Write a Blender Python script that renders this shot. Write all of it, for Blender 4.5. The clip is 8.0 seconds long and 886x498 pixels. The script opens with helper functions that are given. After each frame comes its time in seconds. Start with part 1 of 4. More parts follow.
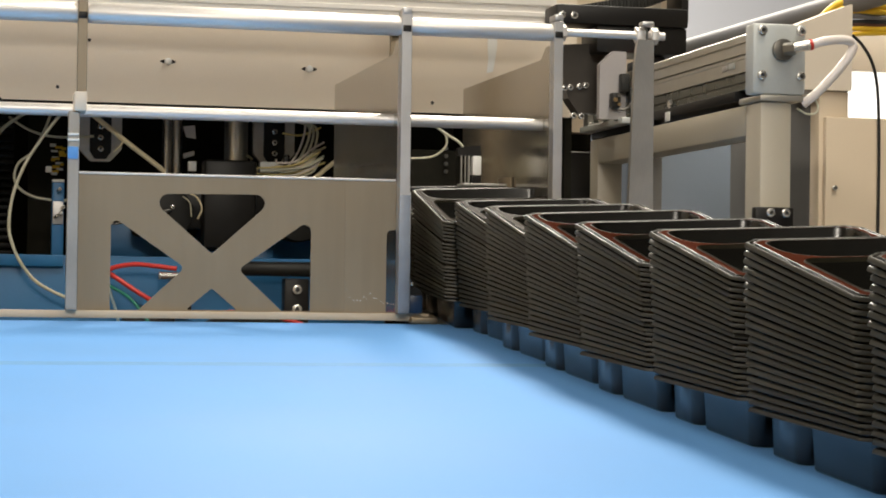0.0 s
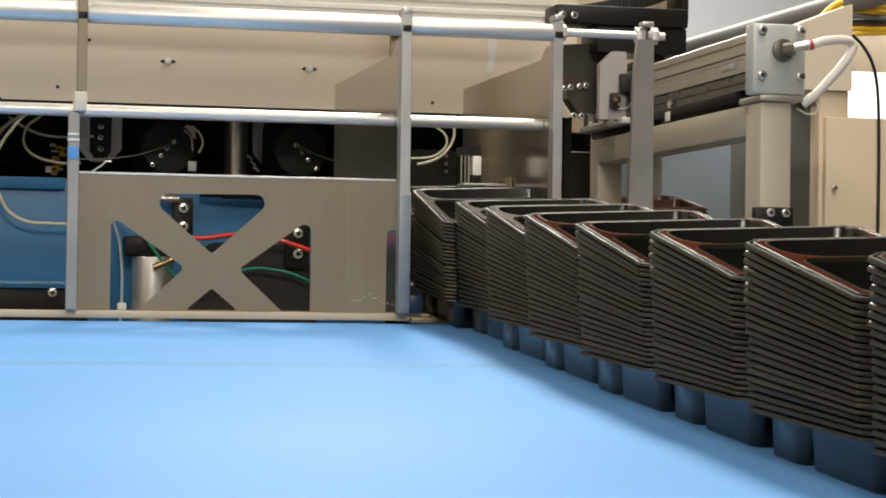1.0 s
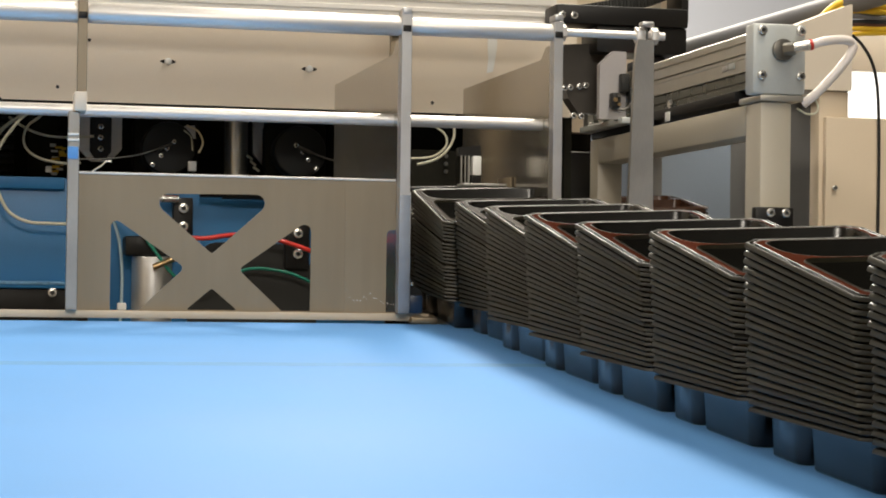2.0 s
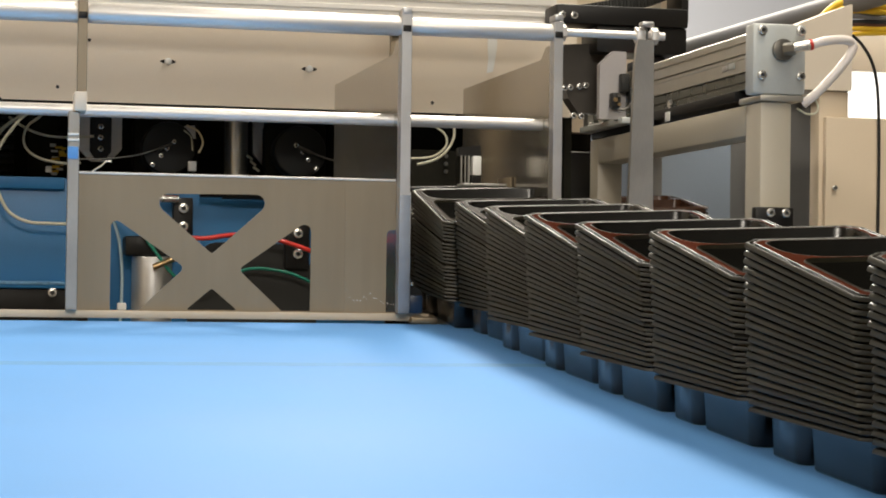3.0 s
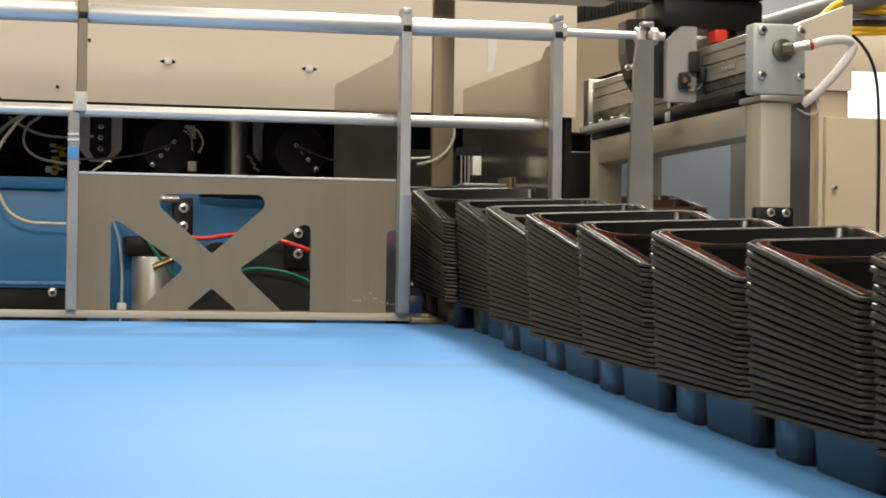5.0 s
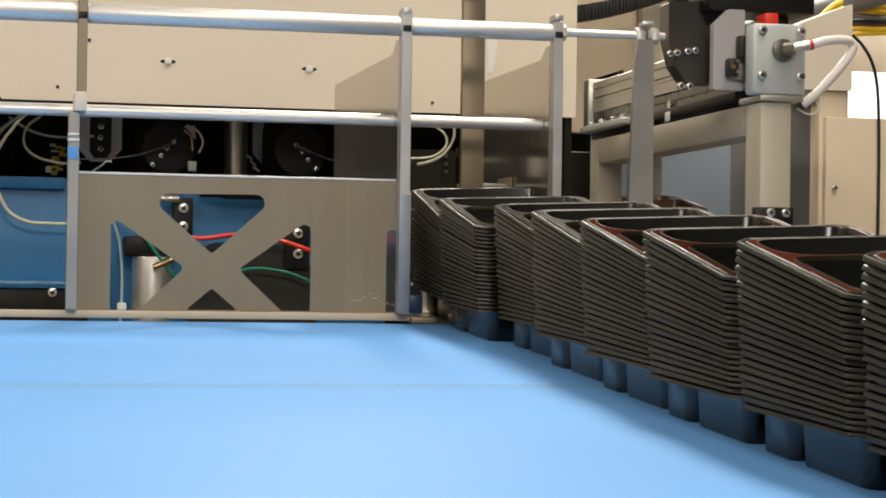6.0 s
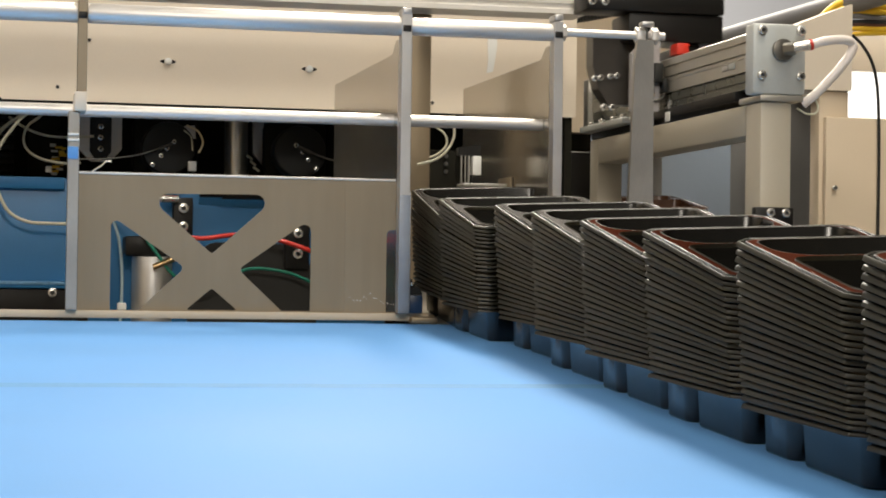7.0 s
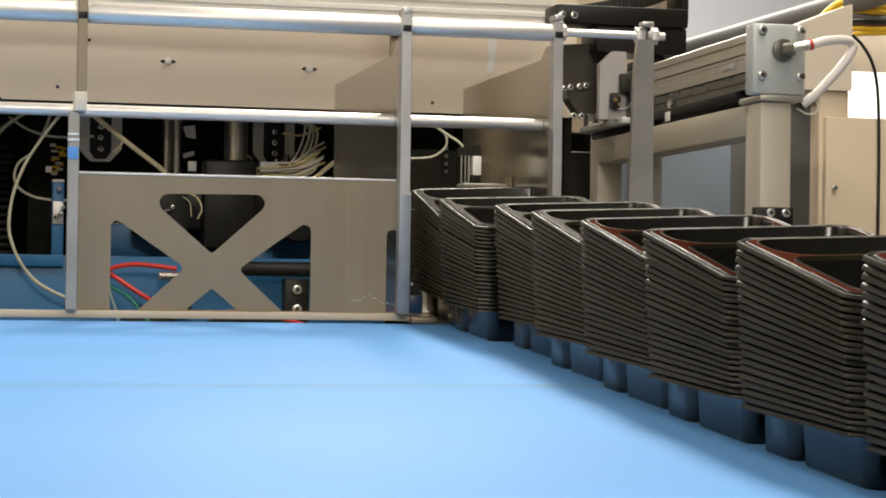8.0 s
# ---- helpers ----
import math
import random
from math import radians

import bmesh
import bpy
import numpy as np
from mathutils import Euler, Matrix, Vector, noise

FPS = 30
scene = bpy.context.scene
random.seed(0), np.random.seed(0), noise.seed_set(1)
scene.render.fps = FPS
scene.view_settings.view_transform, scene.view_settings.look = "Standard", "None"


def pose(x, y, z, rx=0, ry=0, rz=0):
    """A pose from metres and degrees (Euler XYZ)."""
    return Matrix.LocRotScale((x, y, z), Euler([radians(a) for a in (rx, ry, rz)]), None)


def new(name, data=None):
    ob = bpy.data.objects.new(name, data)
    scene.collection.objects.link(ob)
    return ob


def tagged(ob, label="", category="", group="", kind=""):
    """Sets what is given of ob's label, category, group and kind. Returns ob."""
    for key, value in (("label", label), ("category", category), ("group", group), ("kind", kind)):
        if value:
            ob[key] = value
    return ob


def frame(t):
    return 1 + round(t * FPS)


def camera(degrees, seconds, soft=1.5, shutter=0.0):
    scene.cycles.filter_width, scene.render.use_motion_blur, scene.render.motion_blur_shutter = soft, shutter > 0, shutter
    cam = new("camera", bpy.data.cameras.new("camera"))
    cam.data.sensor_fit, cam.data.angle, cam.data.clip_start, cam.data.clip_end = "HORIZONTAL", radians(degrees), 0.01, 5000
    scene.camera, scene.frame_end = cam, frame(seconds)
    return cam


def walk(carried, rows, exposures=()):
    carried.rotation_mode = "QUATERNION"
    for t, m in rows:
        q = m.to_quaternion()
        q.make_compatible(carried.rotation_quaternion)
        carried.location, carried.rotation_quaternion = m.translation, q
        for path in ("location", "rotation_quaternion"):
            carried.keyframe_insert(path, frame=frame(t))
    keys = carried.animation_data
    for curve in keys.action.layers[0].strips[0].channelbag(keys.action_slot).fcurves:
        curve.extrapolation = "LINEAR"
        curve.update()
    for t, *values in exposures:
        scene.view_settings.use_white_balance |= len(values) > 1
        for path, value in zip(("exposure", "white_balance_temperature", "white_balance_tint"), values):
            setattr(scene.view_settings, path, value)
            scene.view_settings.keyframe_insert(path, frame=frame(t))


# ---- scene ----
cam = camera(24.66, 8.0, soft=1.85, shutter=0.4)
EYE = pose(0.0, 0.0, 1.0, 90.9622, -0.8003, -12.6355)
walk(cam, [(0.0, EYE), (8.0, EYE)], exposures=[(0.0, 0.0), (8.0, 0.0)])

# ---------------------------------------------------------------- light
world = bpy.data.worlds.new("world")
scene.world = world
world.use_nodes = True
world.node_tree.nodes["Background"].inputs[0].default_value = (0.9, 0.95, 1.0, 1)
world.node_tree.nodes["Background"].inputs[1].default_value = 0.05


def ceiling_lamp(x, y, sx, sy, watts, colour=(1.0, 0.92, 0.795)):
    data = bpy.data.lights.new("ceiling_lamp", "AREA")
    data.shape, data.size, data.size_y, data.energy, data.color = "RECTANGLE", sx, sy, watts, colour
    lamp = new("ceiling_lamp", data)
    lamp.matrix_world = pose(x, y, 2.93)
    return lamp


ceiling_lamp(-1.4, 1.8, 0.4, 2.4, 45)
ceiling_lamp(0.0, -2.2, 0.8, 1.6, 152)
ceiling_lamp(0.98, 1.9, 0.5, 2.4, 46)
ceiling_lamp(0.9, 4.9, 0.3, 2.4, 165)

# ---------------------------------------------------------------- materials


def material(name, colour, rough=0.5, metal=0.0, grain=0.0, grain_scale=200.0, stain=0.0, stain_scale=8.0,
             bump=0.0, stretch=(1, 1, 1), coat=0.0, spread=0.0, emit=0.0, specular=0.5):
    """A painted, plastic or metal surface with fine grain, broad stains and a little relief."""
    m = bpy.data.materials.new(name)
    m.use_nodes = True
    nodes, links = m.node_tree.nodes, m.node_tree.links
    p = nodes["Principled BSDF"]
    p.inputs["Base Color"].default_value = (*colour, 1)
    p.inputs["Roughness"].default_value = rough
    p.inputs["Metallic"].default_value = metal
    p.inputs["Coat Weight"].default_value = coat
    p.inputs["Specular IOR Level"].default_value = specular
    if emit:
        p.inputs["Emission Color"].default_value = (*colour, 1)
        p.inputs["Emission Strength"].default_value = emit
    if not (grain or stain or bump or spread):
        return m
    where = nodes.new("ShaderNodeTexCoord")
    turn = nodes.new("ShaderNodeMapping")
    turn.inputs["Scale"].default_value = stretch
    links.new(where.outputs["Object"], turn.inputs["Vector"])
    fine = nodes.new("ShaderNodeTexNoise")
    fine.inputs["Scale"].default_value, fine.inputs["Detail"].default_value = grain_scale, 4
    links.new(turn.outputs["Vector"], fine.inputs["Vector"])
    broad = nodes.new("ShaderNodeTexNoise")
    broad.inputs["Scale"].default_value, broad.inputs["Detail"].default_value = stain_scale, 5
    links.new(where.outputs["Object"], broad.inputs["Vector"])

    def scaled(socket, amount, base):
        node = nodes.new("ShaderNodeMath")
        node.operation = "MULTIPLY_ADD"
        links.new(socket, node.inputs[0])
        node.inputs[1].default_value = amount
        node.inputs[2].default_value = base
        return node.outputs[0]

    a = scaled(fine.outputs["Fac"], 2 * grain, 1 - grain)
    b = scaled(broad.outputs["Fac"], 2 * stain, 1 - stain)
    product = nodes.new("ShaderNodeMath")
    product.operation = "MULTIPLY"
    links.new(a, product.inputs[0])
    links.new(b, product.inputs[1])
    value = product.outputs[0]
    if spread:
        info = nodes.new("ShaderNodeObjectInfo")
        c = scaled(info.outputs["Random"], 2 * spread, 1 - spread)
        again = nodes.new("ShaderNodeMath")
        again.operation = "MULTIPLY"
        links.new(value, again.inputs[0])
        links.new(c, again.inputs[1])
        value = again.outputs[0]
    tint = nodes.new("ShaderNodeMix")
    tint.data_type, tint.blend_type = "RGBA", "MULTIPLY"
    tint.inputs[0].default_value = 1.0
    tint.inputs[6].default_value = (*colour, 1)
    links.new(value, tint.inputs[7])
    links.new(tint.outputs[2], p.inputs["Base Color"])
    links.new(scaled(broad.outputs["Fac"], 0.3 * rough, 0.85 * rough), p.inputs["Roughness"])
    if bump:
        relief = nodes.new("ShaderNodeBump")
        relief.inputs["Strength"].default_value = bump
        relief.inputs["Distance"].default_value = 0.0006
        links.new(fine.outputs["Fac"], relief.inputs["Height"])
        links.new(relief.outputs["Normal"], p.inputs["Normal"])
    return m


BELT = material("blue_belt", (0.151, 0.378, 0.780), 0.62, specular=0.07, grain=0.05, grain_scale=900, stain=0.11, stain_scale=4, bump=0.12)
SEAM = material("belt_seam", (0.148, 0.345, 0.650), 0.62, specular=0.07, grain=0.10, grain_scale=160, stain=0.12, stain_scale=30)
TRAY = material("black_tray_plastic", (0.0058, 0.0056, 0.0042), 0.25, specular=0.54, bump=0.25, grain=0.25, grain_scale=70, stain=0.25, stain_scale=14, spread=0.35)
# Rim of the same plastic, lighter and streaked to paint light on the lips
TRAY_RIM = material("lit_tray_rim", (0.0170, 0.0150, 0.0078), 0.39, specular=0.34, bump=0.4, grain=0.85, grain_scale=420, stain=0.45, stain_scale=26, spread=0.4, stretch=(1, 0.07, 1))
# Same plastic: red paints light on the nearer flanges, black the unlit far ones
LIT_LAND = material("lit_red_tray_flange", (0.060, 0.0180, 0.0105), 0.6, specular=0.0, bump=0.2, grain=0.2, grain_scale=90, stain=0.25, stain_scale=20, spread=0.3)
UNLIT_LAND = material("unlit_tray_flange", (0.014, 0.0090, 0.0062), 0.6, specular=0.04, bump=0.2, grain=0.2, grain_scale=90, stain=0.25, stain_scale=20, spread=0.3)
# Brown puts warm light into the colour of the far stack
FAR_TRAY = material("warm_lit_tray_plastic", (0.038, 0.017, 0.009), 0.25, specular=0.45, bump=0.3, grain=0.4, grain_scale=60, stain=0.4, stain_scale=14, spread=0.5)
STEEL = material("brushed_sheet_steel", (0.315, 0.250, 0.168), 0.46, metal=0.5, grain=0.07, grain_scale=34, stain=0.16,
                 stain_scale=7, bump=0.05, stretch=(3, 3, 0.3))
SIDE_STEEL = material("pale_brushed_steel", (0.335, 0.268, 0.182), 0.43, metal=0.5, grain=0.10, grain_scale=34, stain=0.14, stain_scale=9,
                      bump=0.05, stretch=(3, 3, 0.25))
SHINY = material("polished_sheet_steel", (0.54, 0.50, 0.435), 0.18, metal=0.9, grain=0.16, grain_scale=60, stain=0.16,
                 stain_scale=16, bump=0.06, stretch=(14, 14, 1))
CHROME = material("polished_rod_steel", (0.86, 0.82, 0.775), 0.44, metal=0.65, grain=0.04, grain_scale=300, stain=0.06)
ALU = material("aluminium", (0.64, 0.63, 0.62), 0.44, metal=0.9, grain=0.08, grain_scale=160, stain=0.10, stain_scale=20,
               bump=0.08, stretch=(8, 8, 1))
ALU_PROFILE = material("anodised_profile", (0.74, 0.70, 0.63), 0.40, metal=0.45, grain=0.05, grain_scale=200, stain=0.06)
CREAM = material("cream_paint", (0.81, 0.71, 0.58), 0.45, grain=0.03, grain_scale=500, stain=0.05, stain_scale=4, bump=0.05)
CREAM_GREY = material("grey_white_paint", (0.48, 0.432, 0.342), 0.42, grain=0.03, grain_scale=400, stain=0.06, stain_scale=6, bump=0.05)
BEIGE = material("beige_cabinet_paint", (0.66, 0.54, 0.39), 0.5, grain=0.03, grain_scale=400, stain=0.06, stain_scale=5, bump=0.05)
ACTUATOR_ALU = material("grey_anodised_profile", (0.50, 0.475, 0.42), 0.36, metal=0.6, grain=0.08, grain_scale=160, stain=0.14, stain_scale=30, stretch=(8, 1, 8))
ARM = material("dark_glossy_arm", (0.062, 0.054, 0.046), 0.34, grain=0.12, grain_scale=120, stain=0.2)
# Grey-blue that paints the reflection on the lower post
POST_REFLECTION = material("blue_post_reflection", (0.26, 0.285, 0.325), 0.4, grain=0.05, stain=0.25, stain_scale=40)
BRACKET = material("lilac_grey_plate", (0.50, 0.475, 0.47), 0.45, metal=0.3, grain=0.04, stain=0.06)
PALE_ALU = material("pale_anodised_beam", (0.86, 0.82, 0.76), 0.45, metal=0.1, grain=0.03, stain=0.04)
BRIGHT = material("ground_column_steel", (0.66, 0.65, 0.61), 0.30, metal=0.85, grain=0.03, stain=0.05)
EDGE_GREY = material("dark_grey_edge", (0.13, 0.127, 0.12), 0.6, grain=0.05, stain=0.1)
NAVY = material("navy_plastic", (0.012, 0.035, 0.085), 0.4, grain=0.08, stain=0.2, stain_scale=40)
CLEAR_HOSE = material("pale_blue_hose", (0.42, 0.56, 0.62), 0.3, grain=0.04)
POST_ALU = material("dull_aluminium", (0.44, 0.42, 0.385), 0.34, metal=0.6, grain=0.10, grain_scale=120, stain=0.2, stain_scale=20, stretch=(8, 8, 1))
CHIP = material("lit_worn_blue", (0.17, 0.36, 0.58), 0.4, grain=0.5, grain_scale=220, stain=0.5, stain_scale=60)
PLATE_GREY = material("grey_end_cap", (0.55, 0.57, 0.55), 0.45, metal=0.2, grain=0.05, grain_scale=300, stain=0.06)
BLACK = material("black_anodised", (0.012, 0.011, 0.010), 0.42, metal=0.1, specular=0.35, grain=0.15, grain_scale=200, stain=0.2)
RUBBER = material("black_rubber", (0.012, 0.012, 0.010), 0.55, grain=0.1, grain_scale=200)
# On the housing walls this near-black also puts in the interior's shade
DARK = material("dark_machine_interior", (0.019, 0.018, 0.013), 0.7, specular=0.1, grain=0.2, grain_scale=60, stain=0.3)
BLUE = material("blue_machine_paint", (0.028, 0.185, 0.43), 0.42, grain=0.05, grain_scale=300, stain=0.12, stain_scale=12, bump=0.08)
SCREW = material("zinc_screw", (0.70, 0.68, 0.64), 0.27, metal=0.75, grain=0.06)
SOCKET = material("screw_socket", (0.02, 0.02, 0.02), 0.6)
RED_HOSE = material("red_hose", (0.75, 0.05, 0.04), 0.32, grain=0.04)
GREEN_HOSE = material("green_hose", (0.02, 0.24, 0.17), 0.32, grain=0.04)
PALE_HOSE = material("pale_hose", (0.72, 0.70, 0.54), 0.4, grain=0.05)
WHITE_HOSE = material("white_hose", (0.90, 0.82, 0.76), 0.35, grain=0.03)
TAN_HOSE = material("tan_hose", (0.86, 0.75, 0.50), 0.5, grain=0.12, grain_scale=300)
YELLOW_WIRE = material("pale_yellow_wire", (0.80, 0.66, 0.26), 0.4, grain=0.05)
YELLOW = material("yellow_cable", (0.85, 0.55, 0.03), 0.4, grain=0.05)
BROWN_CABLE = material("brown_cable", (0.10, 0.035, 0.015), 0.45, grain=0.05)
BRASS = material("brass_fitting", (0.60, 0.42, 0.22), 0.3, metal=1.0, grain=0.08)
RED_CAP = material("red_plastic", (0.70, 0.04, 0.02), 0.4, grain=0.05)
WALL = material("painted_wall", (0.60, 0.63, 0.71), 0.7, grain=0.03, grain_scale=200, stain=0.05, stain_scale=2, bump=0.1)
# Colours of unseen walls, chosen for what trays and steel reflect
SIDE_WALL = material("dark_unseen_wall", (0.085, 0.072, 0.058), 0.7, grain=0.03, grain_scale=200, stain=0.08, stain_scale=2, bump=0.1)
REFLECTOR_WALL = material("warm_reflector_wall", (0.50, 0.39, 0.25), 0.7, grain=0.03, grain_scale=200, stain=0.08, stain_scale=2, bump=0.1)
# Emission stands in for the strong light on a white panel
GLOW = material("glowing_white_panel", (1.0, 1.0, 0.98), 0.4, emit=1.1)
RAIL_DARK = material("dark_anodised_rail", (0.115, 0.118, 0.100), 0.28, metal=0.5, grain=0.08, grain_scale=160, stain=0.2, stain_scale=30, stretch=(8, 1, 8))
DARK_STEEL = material("dark_steel", (0.22, 0.21, 0.19), 0.35, metal=0.9, grain=0.08)
RAIL_GREY = material("rail_grey", (0.20, 0.20, 0.21), 0.55, grain=0.05, stain=0.1)
BLUE_GREY = material("blue_grey_panel", (0.20, 0.245, 0.31), 0.5, grain=0.03, grain_scale=100, stain=0.08, stain_scale=6)
WHITE = material("white_panel", (0.85, 0.85, 0.82), 0.5, grain=0.02, stain=0.03)
FLOOR = material("concrete_floor", (0.24, 0.24, 0.23), 0.6, grain=0.08, grain_scale=80, stain=0.15, stain_scale=2, bump=0.2)

# ---------------------------------------------------------------- building helpers
PLACE = {}


# what stands inside the machine was laid out on a nearer plane: this carries it to its depth behind the cover
DEPTH, COVER_DEPTH = 1.225, 1.0526
INSIDE = {}


def carried_back(k):
    return Matrix.Translation((0, 0, 1)) @ Matrix.Scale(k, 4) @ Matrix.Translation((0, 0, -1))


def thing(name, base, label, category, group="", kind="", deep=1.0):
    ob = new(name)
    ob.empty_display_size = 0.02
    m = base if isinstance(base, Matrix) else Matrix.Translation(carried_back(deep) @ Vector(base))
    INSIDE[ob.name] = deep
    ob.matrix_basis = m
    PLACE[ob.name] = m
    return tagged(ob, label, category, group, kind)


def mesh_of(bm, mat, smooth=False):
    me = bpy.data.meshes.new("mesh")
    bmesh.ops.recalc_face_normals(bm, faces=bm.faces)
    bm.to_mesh(me)
    bm.free()
    me.materials.append(mat)
    if smooth:
        me.shade_smooth()
        me.set_sharp_from_angle(angle=radians(28))
    return me


def part(name, bm, mat, parent, label="", smooth=True):
    """Links a bmesh, given in world places, as one mesh under a thing or a part."""
    m = PLACE[parent.name]
    k = INSIDE.get(parent.name, 1.0)
    if k != 1.0:
        bm.transform(carried_back(k))
    bm.transform(m.inverted())
    ob = new(name, mesh_of(bm, mat, smooth))
    ob.parent = parent
    PLACE[ob.name], INSIDE[ob.name] = m, k
    return tagged(ob, label)


def solid(name, bm, mat, label, category="", kind="", group=""):
    """A thing of one mesh, its origin in the middle of its base."""
    xs = [v.co for v in bm.verts]
    base = Vector(((min(c.x for c in xs) + max(c.x for c in xs)) / 2, (min(c.y for c in xs) + max(c.y for c in xs)) / 2,
                   min(c.z for c in xs)))
    bm.transform(Matrix.Translation(-base))
    ob = new(name, mesh_of(bm, mat, True))
    ob.matrix_basis = Matrix.Translation(base)
    PLACE[ob.name] = ob.matrix_basis.copy()
    return tagged(ob, label, category, group, kind)


def box(x0, x1, y0, y1, z0, z1, bevel=0.0012, bm=None):
    bm = bm or bmesh.new()
    made = bmesh.ops.create_cube(bm, size=1.0)["verts"]
    m = Matrix.Translation(((x0 + x1) / 2, (y0 + y1) / 2, (z0 + z1) / 2)) @ Matrix.Diagonal((x1 - x0, y1 - y0, z1 - z0, 1))
    bmesh.ops.transform(bm, matrix=m, verts=made)
    if bevel:
        edges = list({e for v in made for e in v.link_edges})
        bmesh.ops.bevel(bm, geom=edges, offset=bevel, segments=2, affect="EDGES", profile=0.5)
    return bm


def rod(a, b, r, r2=None, n=20, bm=None, bevel=0.0):
    bm = bm or bmesh.new()
    a, b = Vector(a), Vector(b)
    way = b - a
    m = Matrix.Translation((a + b) / 2) @ way.to_track_quat("Z", "Y").to_matrix().to_4x4()
    made = bmesh.ops.create_cone(bm, cap_ends=True, segments=n, radius1=r, radius2=r if r2 is None else r2, depth=way.length, matrix=m)
    if bevel:
        rims = [e for v in made["verts"] for e in v.link_edges if len([f for f in e.link_faces if len(f.verts) > 4]) == 1]
        bmesh.ops.bevel(bm, geom=list(set(rims)), offset=bevel, segments=2, affect="EDGES", profile=0.5)
    return bm


def smooth_line(points, steps=6):
    pts = [Vector(p) for p in points]
    pts = [2 * pts[0] - pts[1], *pts, 2 * pts[-1] - pts[-2]]
    out = []
    for i in range(1, len(pts) - 2):
        a, b, c, d = pts[i - 1:i + 3]
        for s in range(steps):
            t = s / steps
            out.append(0.5 * (2 * b + (c - a) * t + (2 * a - 5 * b + 4 * c - d) * t * t + (3 * b - a - 3 * c + d) * t ** 3))
    return out + [pts[-2]]


def tube(points, r, n=14, steps=6, bm=None):
    """A hose or cable through the points."""
    bm = bm or bmesh.new()
    line = smooth_line(points, steps)
    rings = []
    side = None
    for i, p in enumerate(line):
        way = (line[min(i + 1, len(line) - 1)] - line[max(i - 1, 0)]).normalized()
        side = (side - way * side.dot(way)) if side else way.orthogonal()
        side.normalize()
        up = way.cross(side)
        rings.append([bm.verts.new(p + r * (math.cos(k * math.tau / n) * side + math.sin(k * math.tau / n) * up)) for k in range(n)])
    for a, b in zip(rings, rings[1:]):
        for k in range(n):
            bm.faces.new((a[k], a[(k + 1) % n], b[(k + 1) % n], b[k]))
    bm.faces.new(rings[0])
    bm.faces.new(rings[-1])
    return bm


def rounded(corners, r, n=5):
    """A polygon with rounded corners, in a plane."""
    out = []
    pts = [Vector(c) for c in corners]
    radii = r if isinstance(r, (list, tuple)) else [r] * len(pts)
    for i, p in enumerate(pts):
        a, b = (pts[i - 1] - p), (pts[(i + 1) % len(pts)] - p)
        half = a.angle(b) / 2
        reach = min(radii[i] / math.tan(half), 0.48 * a.length, 0.48 * b.length)
        radius = reach * math.tan(half)
        a.normalize()
        b.normalize()
        centre = p + (a + b).normalized() * (radius / math.sin(half))
        s, e = p + a * reach - centre, p + b * reach - centre
        turn = s.angle_signed(e)
        for k in range(n + 1):
            t = k / n * turn
            out.append(centre + Vector((s.x * math.cos(t) + s.y * math.sin(t), -s.x * math.sin(t) + s.y * math.cos(t))))
    return out


def plate(outline, holes, place, thick):
    """A plate cut from the outline with holes; place(u, v, w) puts it in the world, w from 0 to thick."""
    bm = bmesh.new()
    edges = []
    for loop in (outline, *holes):
        verts = [bm.verts.new((p[0], p[1], 0)) for p in loop]
        edges += [bm.edges.new((a, b)) for a, b in zip(verts, verts[1:] + verts[:1])]
    faces = [g for g in bmesh.ops.triangle_fill(bm, use_beauty=True, use_dissolve=False, edges=edges)["geom"] if isinstance(g, bmesh.types.BMFace)]
    bmesh.ops.recalc_face_normals(bm, faces=faces)
    moved = [g for g in bmesh.ops.extrude_face_region(bm, geom=faces)["geom"] if isinstance(g, bmesh.types.BMVert)]
    bmesh.ops.translate(bm, vec=(0, 0, thick), verts=moved)
    for v in bm.verts:
        v.co = Vector(place(*v.co))
    return bm


def facing(y):
    """Places a plate in the plane across the machine at depth y, its thickness away from the viewer."""
    return lambda u, v, w: (u, y + w, v)


def along(x):
    """Places a plate in a plane along the machine; u runs away from the viewer."""
    return lambda u, v, w: (x + w, u, v)


def screw(parent, x, y, z, r=0.0032, name="screw"):
    """A socket-head screw that looks towards the viewer."""
    bm = rod((x, y, z), (x, y - r * 1.1, z), r, n=16, bevel=r * 0.2)
    head = part(name, bm, SCREW, parent)
    part("socket", rod((x, y - r * 1.0, z), (x, y - r * 1.16, z), r * 0.46, n=6), SOCKET, head)
    return head


BELT_SLOPE = 3.182


def belt_z(y):
    return 0.8320 + 0.0556 * y


# ---------------------------------------------------------------- room
solid("floor", box(-2.3, 4.5, -4, 6.5, -0.1, 0, 0), FLOOR, "grey concrete factory floor under the machine", "floor", "structure")
# Ceiling and south, west, east walls are unseen; their tones shape reflections
solid("ceiling", box(-2.3, 4.5, -4, 6.5, 3.0, 3.1, 0), SIDE_WALL, "unseen dark ceiling, coloured to keep reflections low", "ceiling", "structure")
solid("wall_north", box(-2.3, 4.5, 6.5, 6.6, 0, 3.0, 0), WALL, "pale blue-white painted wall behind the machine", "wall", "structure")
solid("wall_south", box(-2.3, 4.5, -4.1, -4, 0, 3.0, 0), SIDE_WALL, "unseen dark wall added to keep reflections low", "wall", "structure")
solid("wall_west", box(-2.4, -2.3, -4, 6.5, 0, 3.0, 0), REFLECTOR_WALL, "unseen tan wall added to reflect warm light onto the trays", "wall", "structure")
solid("wall_east", box(4.5, 4.6, -4, 6.5, 0, 3.0, 0), SIDE_WALL, "unseen dark wall added to keep reflections low", "wall", "structure")

